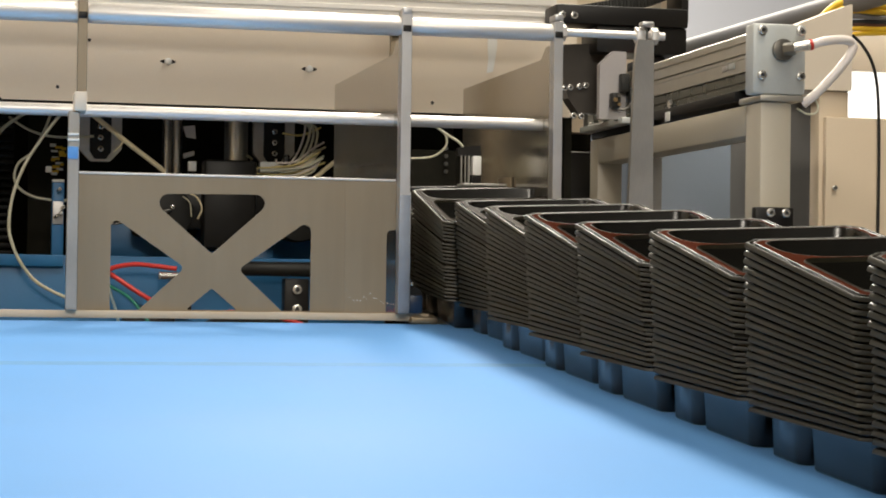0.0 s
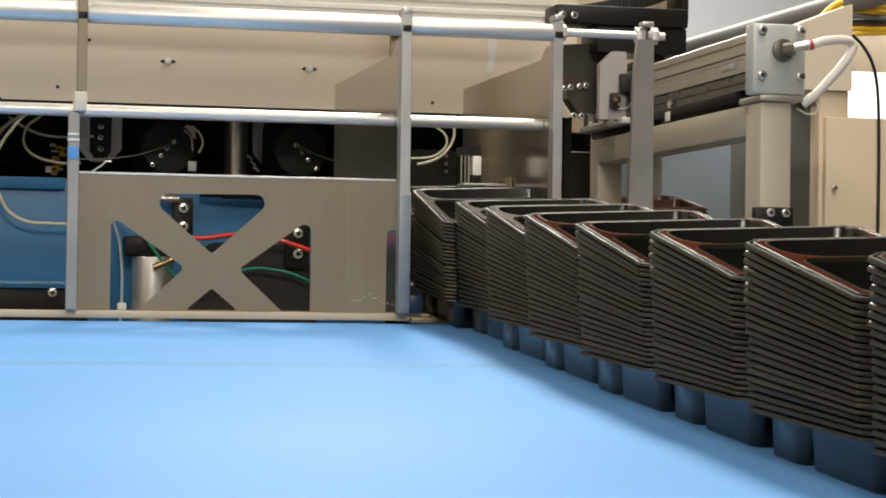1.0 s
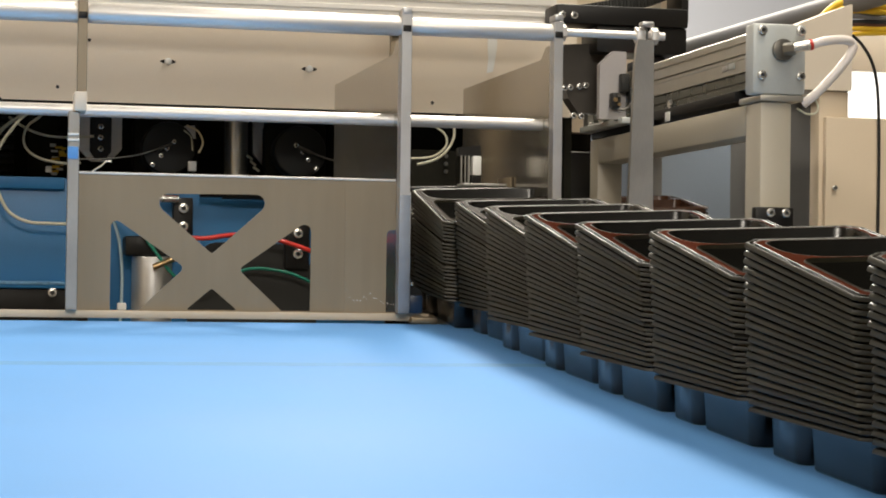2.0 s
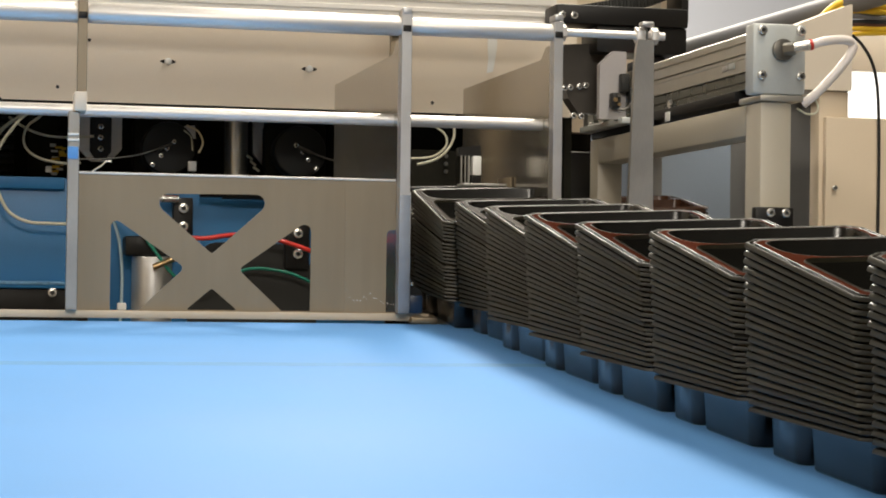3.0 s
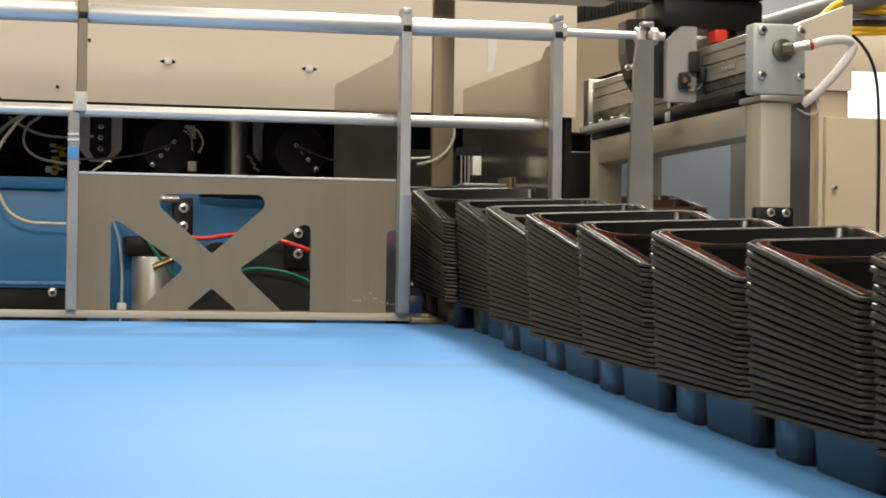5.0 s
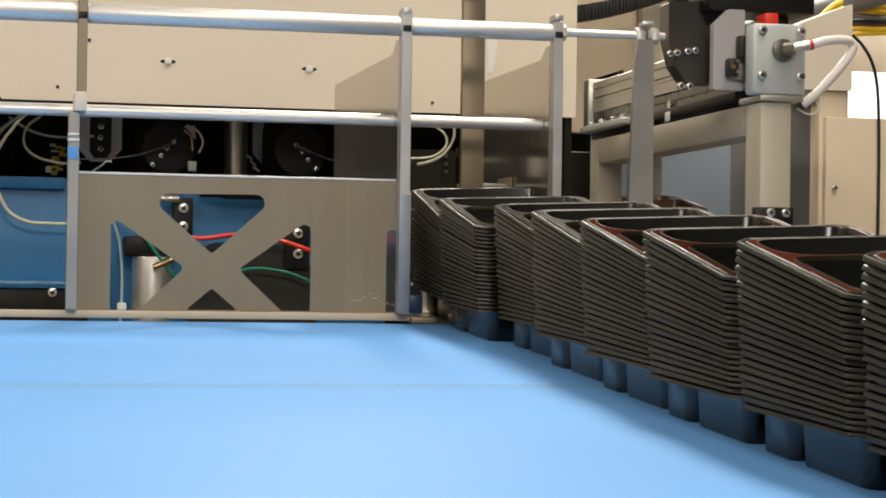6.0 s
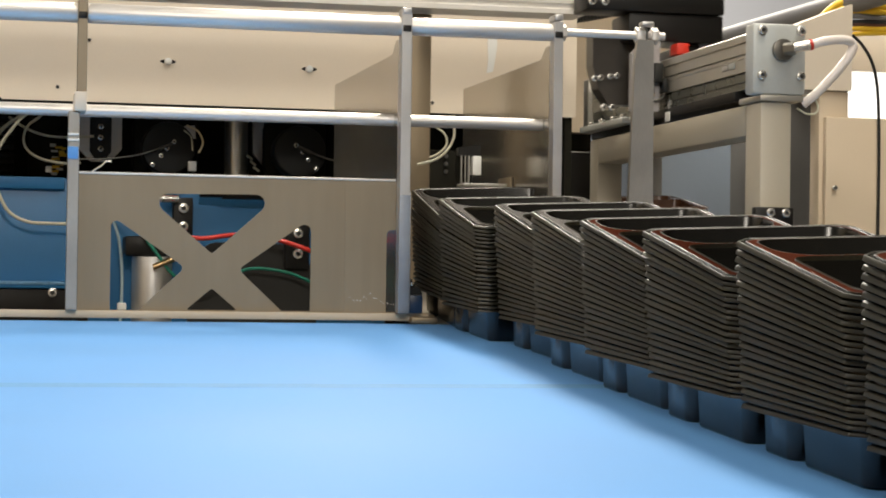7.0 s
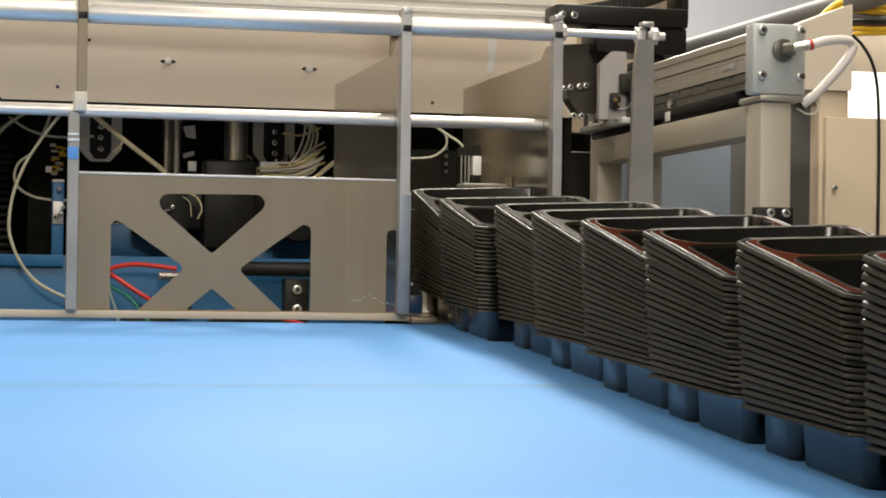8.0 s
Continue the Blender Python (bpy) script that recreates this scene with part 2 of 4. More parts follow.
# ---------------------------------------------------------------- conveyor
TILT = Matrix.Translation((0, 0, belt_z(0))) @ pose(0, 0, 0, BELT_SLOPE)
conveyor = thing("belt_conveyor", TILT @ pose(0.1, 0.8, 0), "conveyor with smooth light blue belt, rising gently to the machine", "conveyor")


def tilted(bm):
    bm.transform(TILT)
    return bm


part("belt", tilted(box(-0.75, 0.80, -0.9, 2.203, -0.004, 0.0, 0.0008)), BELT, conveyor, "smooth light blue plastic belt")
part("slider_bed", tilted(box(-0.76, 0.80, -0.9, 2.19, -0.03, -0.005, 0.001)), STEEL, conveyor)
part("side_rail", tilted(box(0.803, 0.83, -0.9, 2.1, -0.10, 0.004, 0.002)), ALU_PROFILE, conveyor)
part("side_rail", tilted(box(-0.79, -0.763, -0.9, 2.1, -0.10, 0.004, 0.002)), ALU_PROFILE, conveyor)
for x in (-0.74, 0.78):
    for y in (-0.6, 1.9):
        part("leg", box(x - 0.02, x + 0.02, y - 0.02, y + 0.02, 0, belt_z(y) - 0.04, 0.002), ALU_PROFILE, conveyor)
part("dead_plate", tilted(box(0.456, 0.4865, 2.196, 2.80, 0.0005, 0.0078, 0.002)), STEEL, conveyor, "steel plate beside the chute")
part("chute_bed", tilted(box(0.4875, 0.66, 2.278, 2.80, -0.008, 0.0066, 0.001)), POST_ALU, conveyor, "smooth metal bed under the chute")


def seam(y, width):
    ob = thing("belt_seam", TILT @ pose(0.1, y, 0), "faint darker cross seam of the blue belt", "belt seam")
    bm = box(-0.84, 0.69, -width / 2, width / 2, 0.00004, 0.00006, 0)
    bm.transform(PLACE[ob.name])
    part("strip", bm, SEAM, ob)
    return ob


seams = [seam(1.735, 0.03)]

# ---------------------------------------------------------------- trays
TRAY_W, TRAY_L, TRAYS = 0.163, 0.184, 11


def ring(w0, w1, l0, l1, r, n=5):
    return [Vector((p.x, p.y)) for p in rounded([(w0, l0), (w0, l1), (w1, l1), (w1, l0)], r, n)]


def cut_corner(inset, cut=0.0105, r=0.0036):
    """The tray's outline, its corners cut off at 45 degrees and slightly rounded."""
    w, l, c, i = TRAY_W, TRAY_L, cut - 0.586 * inset, inset
    return rounded([(i, -l + i + c), (i, -i - c), (i + c, -i), (w - i - c, -i), (w - i, -i - c), (w - i, -l + i + c), (w - i - c, -l + i), (i + c, -l + i)], r, 3)


def tray_mesh(inside, edge, land, tuck=0.0, deeper=0.0):
    """A shallow two-pot ready-meal tray: double-lipped rim with cut corners, sloping walls, a bar between the pots. x to the right, y from 0 (back) to the front (negative)."""
    bm = bmesh.new()
    w, l = TRAY_W, TRAY_L

    def loop(pts, height):
        return [bm.verts.new((p.x, p.y, height(p.y) if callable(height) else height)) for p in pts]

    def bridge(a, b, slot=0):
        for k in range(len(a)):
            j = (k + 1) % len(a)
            bm.faces.new((a[k], a[j], b[j], b[k])).material_index = slot

    def shallow(y):
        return min(1.0, 0.3 + 0.7 * max(0.0, -y - 0.006) / 0.02)

    # from under the skirt, out over its lower and upper lip, over the bead and into the groove
    rim = ((0.0070, -0.0070), (0.0010, -0.0074), (0.0000, -0.0074), (0.0003, -0.0061), (0.0008, -0.0052), (0.0016, -0.0047), (0.0056, -0.0046), (0.0056, -0.0029), (0.0009, -0.0029), (0.0000, -0.0029),
           (0.0002, -0.0017), (0.0006, -0.0006), (0.0011, -0.0001), (0.0016, 0.0), (0.0022, -0.0003), (0.0027, -0.0016), (0.0050, -0.0017), (0.0053, 0.0003), (0.0056, 0.0005), (0.0059, 0.0003), (0.0064, -0.0003))
    profile = []
    for k, (i, z) in enumerate(rim):
        # the skirt is deeper at the back than at the front, the groove shallower
        if z < -0.0027:
            profile.append(loop(cut_corner(i), lambda y, z=z: z * (0.79 + 0.30 * (1 + y / l))))
        else:
            profile.append(loop(cut_corner(i), (lambda y, z=z: z * shallow(y)) if k > 14 else z))
    for k, (a, b) in enumerate(zip(profile, profile[1:])):
        bridge(a, b, 0 if k in (0, 1, 5, 6, 7, 8, 14, 15, 16) else 1)
    step = profile[-1]
    split = -0.0685
    holes = []
    pots = (((split + 0.0028, -0.0079), (0.028, 0.014, 0.014, 0.028)), ((-l + 0.0092, split - 0.0028), (0.014, 0.011, 0.011, 0.014)))
    for (y0, y1), turns in pots:
        top = loop(ring(0.0104, w - 0.0104, y0, y1, turns), lambda y: 0.0003 * shallow(y))
        bead = loop(ring(0.0110, w - 0.0110, y0 + 0.0005, y1 - 0.0005, [max(0.004, r - 0.0006) for r in turns]), lambda y: (0.0012 if y0 < split - 0.01 else 0.0003) * shallow(y))
        lip = loop(ring(0.0118, w - 0.0118, y0 + 0.0011, y1 - 0.0011, [min(0.016, r - 0.0012) for r in turns]), lambda y: -0.0016 * shallow(y))
        low = loop(ring(0.0140 + tuck, w - 0.0140 - tuck, y0 + 0.0044 + tuck, y1 - 0.0044 - tuck, [min(0.0090, r) for r in turns]), lambda y: -0.0284 - deeper + tuck + 0.0105 * y)
        base = loop(ring(0.0152 + tuck, w - 0.0152 - tuck, y0 + 0.0056 + tuck, y1 - 0.0056 - tuck, [min(0.0075, r) for r in turns]), lambda y: -0.0298 - deeper + tuck + 0.0105 * y)
        bridge(top, bead, 1)
        bridge(bead, lip, 1 if y0 < split - 0.01 else 0)
        bridge(lip, low)
        bridge(low, base)
        bm.faces.new(base)
        holes.append(top)
    edges = []
    for v in (step, *holes):
        edges += [bm.edges.get((v[k], v[(k + 1) % len(v)])) for k in range(len(v))]
    for g in bmesh.ops.triangle_fill(bm, use_beauty=True, use_dissolve=False, edges=edges)["geom"]:
        if isinstance(g, bmesh.types.BMFace):
            g.material_index = 2
    me = mesh_of(bm, inside, True)
    me.materials.append(edge)
    me.materials.append(land)
    return me


# Farther stacks get the unlit flange colour, nearer ones the reddened one
PLAIN_MESH = tray_mesh(TRAY, TRAY_RIM, UNLIT_LAND, 0.0024)
TRAY_MESH, LOWEST_MESH, FAR_MESH = tray_mesh(TRAY, TRAY_RIM, LIT_LAND, 0.0024), tray_mesh(TRAY, TRAY_RIM, LIT_LAND, 0.0, 0.0045), tray_mesh(FAR_TRAY, FAR_TRAY, FAR_TRAY, 0.0024)


def stack_pose(x, y, turn=0.0):
    """On the belt, or with its back on the slightly higher bed before it; the corner away from the viewer is at x, y."""
    on_bed = y > 2.2
    return pose(x, y + 0.016, belt_z(y + 0.016) + (0.0082 if on_bed else 0.0), BELT_SLOPE + (2.55 if on_bed else 0.0)) @ pose(0, 0, 0, 0, 0, turn)


def tray_stack(m, lean=-0.007, extra=0.0, seed=0, shape=TRAY_MESH):
    shake = random.Random(seed)
    stack = thing("tray_stack", m, "stack of nested black plastic two-compartment trays standing on the blue belt", "tray stack", "row of tray stacks")
    for i in range(TRAYS):
        s = i / (TRAYS - 1)
        ob = new("tray", LOWEST_MESH if i == 0 and shape is not FAR_MESH else shape)
        ob.parent = stack
        ob.matrix_basis = pose(lean * s + shake.uniform(-0.0008, 0.0008), shake.uniform(-0.0012, 0.0012), 0.0345 + (0.0975 + extra) * s,
                               -0.6 + 8.6 * s + shake.uniform(-0.16, 0.16), -2.3 * s + shake.uniform(-0.2, 0.2), shake.uniform(-0.25, 0.25))
    return stack


elevator = thing("elevator_table", (1.0, 2.93, 0.0), "dark steel elevator table under the far tray stack", "elevator")
part("platform", box(0.87, 1.06, 2.83, 3.04, 0.995, 1.003, 0.002), DARK, elevator)
part("mast", box(0.98, 1.02, 2.91, 2.95, 0.0455, 0.9945, 0.003), DARK, elevator)
far_pile = tray_stack(pose(0.885, 3.02, 1.004, 0.0), seed=77, shape=FAR_MESH)
tagged(far_pile, "stack of nested trays on the elevator beyond the stand, browned for warm light", "tray stack", "far tray stacks")
# x and y of each stack before and after the row is pushed on by one place
ROW = [(0.485, 2.473, 0.479, 2.290), (0.479, 2.287, 0.478, 2.131), (0.489, 2.101, 0.489, 1.929), (0.4755, 1.915, 0.4755, 1.741),
       (0.4665, 1.729, 0.4665, 1.556), (0.4585, 1.543, 0.4585, 1.373), (0.4575, 1.357, 0.4575, 1.187), (0.4562, 1.171, 0.4562, 0.999),
       (0.4540, 0.985, 0.4540, 0.813), (0.4540, 0.798, 0.4540, 0.626)]
TALLER = [0.0090, 0.009, 0.007, 0.005, 0.0025, 0.0, 0.0, 0.0, 0.0, 0.0]
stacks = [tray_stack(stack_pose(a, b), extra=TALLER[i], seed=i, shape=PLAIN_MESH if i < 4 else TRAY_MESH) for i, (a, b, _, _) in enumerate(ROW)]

# ---------------------------------------------------------------- gate: sheet, posts and rods
gate = thing("gate_frame", (0.27, 2.21, 0.957), "brushed steel gate sheet with cross-braced cut-outs and posts", "gate")
brace = [rounded([(0.1655, 1.0915), (0.3080, 1.0935), (0.237, 1.0295)], [0.0095, 0.0095, 0.004]),
         rounded([(0.1285, 1.066), (0.2065, 1.0125), (0.158, 0.9665), (0.1285, 0.9665)], [0.006, 0.005, 0.001, 0.001]),
         rounded([(0.345, 1.067), (0.345, 0.968), (0.314, 0.968), (0.2675, 1.0115)], [0.007, 0.001, 0.001, 0.005]),
         rounded([(0.2375, 0.991), (0.2655, 0.967), (0.2095, 0.967)], [0.004, 0.001, 0.001])]
slot = rounded([(0.4305, 1.058), (0.4425, 1.058), (0.4425, 0.967), (0.4305, 0.967)], [0.006, 0.0005, 0.0005, 0.0005])
for k, grow in enumerate((1.035, 1.03, 1.03, 1.0)):
    middle = sum(brace[k], Vector((0, 0))) / len(brace[k])
    brace[k] = [Vector((middle.x + grow * (p.x - middle.x), max(0.9662, middle.y + grow * (p.y - middle.y)))) for p in brace[k]]
part("brace_sheet", plate([Vector(p) for p in ((0.0875, 0.9645), (0.3838, 0.9645), (0.3838, 1.112), (0.0875, 1.112))], brace, facing(2.210), 0.003),
     STEEL, gate, "brushed steel sheet with cut-outs", smooth=False)
part("side_sheet", plate([Vector(p) for p in ((0.38385, 0.9645), (0.4475, 0.9645), (0.4475, 1.112), (0.38385, 1.112))], [slot], facing(2.2096), 0.003),
     SIDE_STEEL, gate, "paler brushed steel side sheet", smooth=False)
# Pale beam colour on this steel flange paints its highlight
part("top_flange", box(0.0875, 0.4400, 2.2088, 2.2225, 1.1121, 1.1146, 0.0008), PALE_ALU, gate, "folded top edge, painted pale for its highlight")
part("bottom_lip", box(-0.75, 0.478, 2.2035, 2.2085, 0.9575, 0.9655, 0.0006), BEIGE, gate, "narrow pale lip over the belt's end")
part("bottom_shelf", box(-0.75, 0.485, 2.2090, 2.240, 0.9595, 0.9640, 0.0004), STEEL, gate)


drops = random.Random(9)
splash = bmesh.new()
for k in range(16):
    x, z = 0.39 + 0.0038 * k + drops.uniform(-0.001, 0.001), 0.975 + 0.009 * drops.random() + (0.004 if k < 9 else 0.0)
    bmesh.ops.create_icosphere(splash, subdivisions=1, radius=drops.uniform(0.0005, 0.0009), matrix=Matrix.Translation((x, 2.2098, z)))
tagged(part("splash_drops", splash, WHITE, gate, "tiny bright drops on the sheet"), kind="stuff")


def post(x, z0, z1, y0=2.188, y1=2.206, w=0.0110, mat=ALU):
    return part("post", box(x - w / 2, x + w / 2, y0, y1, z0, z1, 0.0006), mat, gate, "flat metal post", smooth=False)


post(0.0935, 1.1990, 1.297, w=0.0100, mat=STEEL)
post(0.0862, 0.9660, 1.1775, 2.1935, 2.2095, 0.0118, POST_ALU)
part("clamp", box(0.0860, 0.0990, 2.186, 2.230, 1.1780, 1.1985, 0.0012), CREAM, gate, "cream plastic clamp")
part("blue_mark", box(0.0800, 0.0910, 2.1915, 2.1932, 1.1270, 1.1400, 0.0003), BELT, gate, "blue tape")
for z in (1.146, 1.152):
    part("ring_mark", box(0.0795, 0.0915, 2.1915, 2.1932, z, z + 0.0025, 0.0003), WHITE, gate)
post(0.4462, 0.9660, 1.2975, w=0.0116)
post(0.6200, 0.9660, 1.2955, w=0.0105)
# Thin strip laid on the post to carry its blue reflection
part("film", box(0.4400, 0.4524, 2.1868, 2.1876, 0.9665, 1.0965, 0.0003), POST_REFLECTION, gate, "thin strip painting the dull blue reflection on the post")
part("edge_strip", box(0.4515, 0.4535, 2.19, 2.205, 0.97, 1.10, 0.0004), ALU, gate)
tall = plate(rounded([(0.7135, 1.2790), (0.7325, 1.2790), (0.7340, 1.05), (0.7035, 1.05), (0.7105, 1.255)], 0.002), [], facing(2.190), 0.008)
part("tapered_post", tall, POST_ALU, gate, "tapered aluminium post", smooth=False)
for x0, x1, r in ((-0.70, 0.0885, 0.0108), (0.0985, 0.4410, 0.0108), (0.4515, 0.6150, 0.0098)):
    part("rail_rod", rod((x0, 2.2, 1.2840), (x1, 2.2, 1.2840), r, n=32, bevel=0.001), CHROME, gate, "thick polished rod")
part("threaded_rod", rod((0.612, 2.2, 1.2848), (0.748, 2.2, 1.2848), 0.0046, n=20), CHROME, gate, "thin polished rod")
for x in (0.0935, 0.4462, 0.620):
    part("collar", box(x - 0.0048, x + 0.0048, 2.187, 2.2125, 1.2965, 1.3035, 0.0008), ALU, gate)
    # Black strip on the post paints the shadow gap at the bolt
    part("bolt_shadow_gap", box(x - 0.0046, x + 0.0046, 2.1868, 2.1878, 1.277, 1.284, 0.0003), BLACK, gate, "black strip painting a bolt's shadow gap")
for x, half in ((0.6275, 0.0035), (0.7185, 0.0050), (0.7358, 0.0040)):
    nut = rod((x - half, 2.2, 1.2848), (x + half, 2.2, 1.2848), 0.0098, n=6, bevel=0.0008)
    part("nut", nut, CHROME, gate)
part("washer", rod((0.7238, 2.2, 1.2848), (0.7258, 2.2, 1.2848), 0.0088, n=20), DARK_STEEL, gate)
part("post_cap", box(0.7172, 0.7318, 2.186, 2.200, 1.2945, 1.2995, 0.0012), ALU, gate, "small bright clamp cap")
part("lower_rod", rod((-0.70, 2.25, 1.1835), (0.6185, 2.25, 1.1835), 0.0068, n=24), CHROME, gate, "thin polished lower rod")

# Block added where a dark blue patch shows beside the chute
foot = thing("navy_block", (0.4565, 2.205, 0.966), "small dark blue block added beside the chute mouth", "clamp")
part("body", box(0.4535, 0.4690, 2.193, 2.2020, 0.9662, 0.9860, 0.0015), NAVY, foot)
part("jaw", plate(rounded([(0.4535, 0.9862), (0.4690, 0.9862), (0.4660, 0.9925), (0.4585, 0.9955), (0.4565, 1.0040), (0.4535, 1.0040)], 0.0012), [], facing(2.1935), 0.008), BLACK, foot, smooth=False)
part("bolt", rod((0.4555, 2.1935, 0.9985), (0.4555, 2.1895, 0.9985), 0.0019, n=12), SCREW, foot)

chute = thing("chute_guide", (0.53, 2.43, 0.957), "pair of polished steel side guides of the tray chute", "chute guide")
for x, z in ((0.4438, 0.0), (0.6190, 0.0006)):
    part("guide_panel", plate(rounded([(2.2235, 0.962), (2.652, 0.962), (2.652, 1.2606 + z), (2.259, 1.2588 + z), (2.240, 1.2720), (2.2235, 1.2720)], [0.001, 0.001, 0.003, 0.02, 0.001, 0.001]), [], along(x), 0.002),
         SHINY, chute, "polished steel guide panel", smooth=False)

# ---------------------------------------------------------------- machine housing behind the gate
housing = thing("machine_housing", (0.35, 2.9, 0.0), "cream painted cover of the tray machine, its interior closed in near-black for shade", "machine", deep=COVER_DEPTH)
slots = []
for sx, sz in ((0.2240, 1.2845), (0.4105, 1.2815)):
    slots.append([Vector((sx + 0.0105 * math.cos(k * math.tau / 16), sz + 0.0030 * math.sin(k * math.tau / 16))) for k in range(16)])
cover = plate(rounded([(0.0125, 1.2285), (0.779, 1.2285), (0.779, 1.52), (-0.75, 1.52), (-0.75, 1.2445), (0.0, 1.2445)], 0.002), slots, facing(2.66), 0.003)
part("cover_panel", cover, CREAM, housing, "cream painted cover panel", smooth=False)
for sx, sz in ((0.2240, 1.2845), (0.4105, 1.2815)):
    part("slot_screw", rod((sx, 2.668, sz), (sx, 2.656, sz), 0.0046, n=16, bevel=0.001), WHITE, housing, "pale screw in a slot")
    part("slot_back", box(sx - 0.012, sx + 0.012, 2.666, 2.668, sz - 0.006, sz + 0.006, 0), SOCKET, housing)
for sx, sz in ((0.122, 1.3085), (0.0825, 1.2465), (0.578, 1.242)):
    part("screw_hole", rod((sx, 2.661, sz), (sx, 2.6585, sz), 0.0022, n=16), SOCKET, housing)
part("scuffed_tape", plate([Vector(p) for p in ((0.6538, 1.3360), (0.6664, 1.3364), (0.6668, 1.3218), (0.6645, 1.3048), (0.6612, 1.2869), (0.6526, 1.2848), (0.6545, 1.3045), (0.6534, 1.3200))], [], facing(2.6588), 0.0008), WHITE, housing, "crinkled whitish tape", smooth=False)
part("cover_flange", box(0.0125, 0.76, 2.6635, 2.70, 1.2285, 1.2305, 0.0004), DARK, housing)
# Unseen near-black walls and a roof, added to keep the interior dark
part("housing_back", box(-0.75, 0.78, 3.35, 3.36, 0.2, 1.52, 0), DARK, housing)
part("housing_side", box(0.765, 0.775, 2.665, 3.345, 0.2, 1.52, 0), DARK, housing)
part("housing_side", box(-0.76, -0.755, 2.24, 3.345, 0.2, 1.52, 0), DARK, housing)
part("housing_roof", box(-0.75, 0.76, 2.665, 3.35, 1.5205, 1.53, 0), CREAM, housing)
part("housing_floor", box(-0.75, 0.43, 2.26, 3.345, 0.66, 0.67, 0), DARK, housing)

frame_rear = thing("guide_stand", (0.27, 2.52, 0.71), "blue painted frame with bright guide columns in the machine", "frame", deep=DEPTH)
part("cross_bar", box(0.19, 0.40, 2.52, 2.56, 1.088, 1.103, 0.002), BLUE, frame_rear)
part("column", box(0.235, 0.2445, 2.505, 2.53, 0.72, 1.0875, 0.001), BLUE, frame_rear)
part("column", box(0.322, 0.345, 2.505, 2.53, 0.72, 1.0875, 0.001), BLUE, frame_rear)
part("lower_bar", box(0.11, 0.40, 2.515, 2.55, 1.015, 1.068, 0.002), BLUE, frame_rear)
part("guide_column", rod((0.2945, 2.49, 0.72), (0.2945, 2.49, 1.30), 0.0145, n=28), BRIGHT, frame_rear, "thick bright guide column")
for x, top in ((0.2160, 1.30), (0.2285, 1.30), (0.2543, 1.1065)):
    part("guide_rod", rod((x, 2.56, 0.72), (x, 2.56, top), 0.0060, n=16), BRIGHT, frame_rear, "thin bright guide rod")
part("white_block", box(0.2295, 0.2395, 2.42, 2.43, 1.129, 1.141, 0.001), WHITE, frame_rear)

part("clip_plate", plate([Vector(p) for p in ((0.2273, 1.1859), (0.2417, 1.1877), (0.2433, 1.1712), (0.2316, 1.1730))], [], facing(2.47), 0.003), ALU, frame_rear, "small pale clip", smooth=False)
part("clip_plate", plate([Vector(p) for p in ((0.2279, 1.1529), (0.2415, 1.1567), (0.2416, 1.1512), (0.2286, 1.1468))], [], facing(2.47), 0.003), ALU, frame_rear, "small pale clip", smooth=False)
for k in range(3):
    part("wire_end", rod((0.3056 + 0.004 * k, 2.47, 1.1530 - 0.007 * k), (0.3126 + 0.004 * k, 2.468, 1.1477 - 0.007 * k), 0.0016, n=8), PALE_HOSE, frame_rear)

for x in (0.1305, 0.3440):
    bracket = thing("valve_bracket", (x, 2.52, 1.14), "grey bracket with a black bolted plate inside the machine", "bracket", "brackets inside the machine", deep=DEPTH)
    shape = rounded([(x - 0.026, 1.235), (x + 0.026, 1.235), (x + 0.026, 1.158), (x + 0.012, 1.143), (x - 0.012, 1.143), (x - 0.026, 1.158)], 0.004)
    part("bracket_body", plate(shape, [], facing(2.51), 0.012), ALU_PROFILE, bracket, smooth=False)
    shape = rounded([(x - 0.013, 1.235), (x + 0.013, 1.235), (x + 0.013, 1.155), (x + 0.007, 1.146), (x - 0.007, 1.146), (x - 0.013, 1.155)], 0.003)
    part("bolted_plate", plate(shape, [], facing(2.5045), 0.0050), BLACK, bracket, smooth=False)
    for z in (1.158, 1.1715, 1.185):
        screw(bracket, x, 2.5045, z, 0.0036)

# ---------------------------------------------------------------- hoses that bend as the lift rises
CHAINS = []


def bent_line(shapes, rise):
    """The hose's line for a lift that has risen by that share, between the shapes (share, points of x and z)."""
    k = max(i for i, (share, _) in enumerate(shapes[:-1]) if share <= rise)
    (s0, a), (s1, b) = shapes[k], shapes[k + 1]
    u = (rise - s0) / (s1 - s0)
    return smooth_line([Vector((p[0], 0, p[1])).lerp(Vector((q[0], 0, q[1])), u) for p, q in zip(a, b)], 8)


def hose_chain(name, base, label, y, radius, length, pieces, mat, shapes):
    """A hose of short rigid pieces, held at the first point of its line."""
    hose = thing(name, base, label, "hose")
    step = length / pieces
    me = mesh_of(rod((0, 0, -0.58 * step), (0, 0, 0.58 * step), radius, n=12, bevel=0.4 * radius), mat, True)
    links = []
    for _ in range(pieces):
        ob = new("hose_piece", me)
        ob.parent = hose
        links.append(ob)
    CHAINS.append((links, Vector(base), y, step, shapes))
    return hose


def chain_pose(line, at, base, y):
    done = 0.0
    for i, (p, q) in enumerate(zip(line, line[1:])):
        far = (q - p).length
        if done + far >= at or i == len(line) - 2:
            way = (q - p).normalized()
            spot = p + way * (at - done)
            return pose(spot.x - base.x, y - base.y, spot.z - base.z, 0, math.degrees(math.atan2(way.x, way.z)), 0)
        done += far


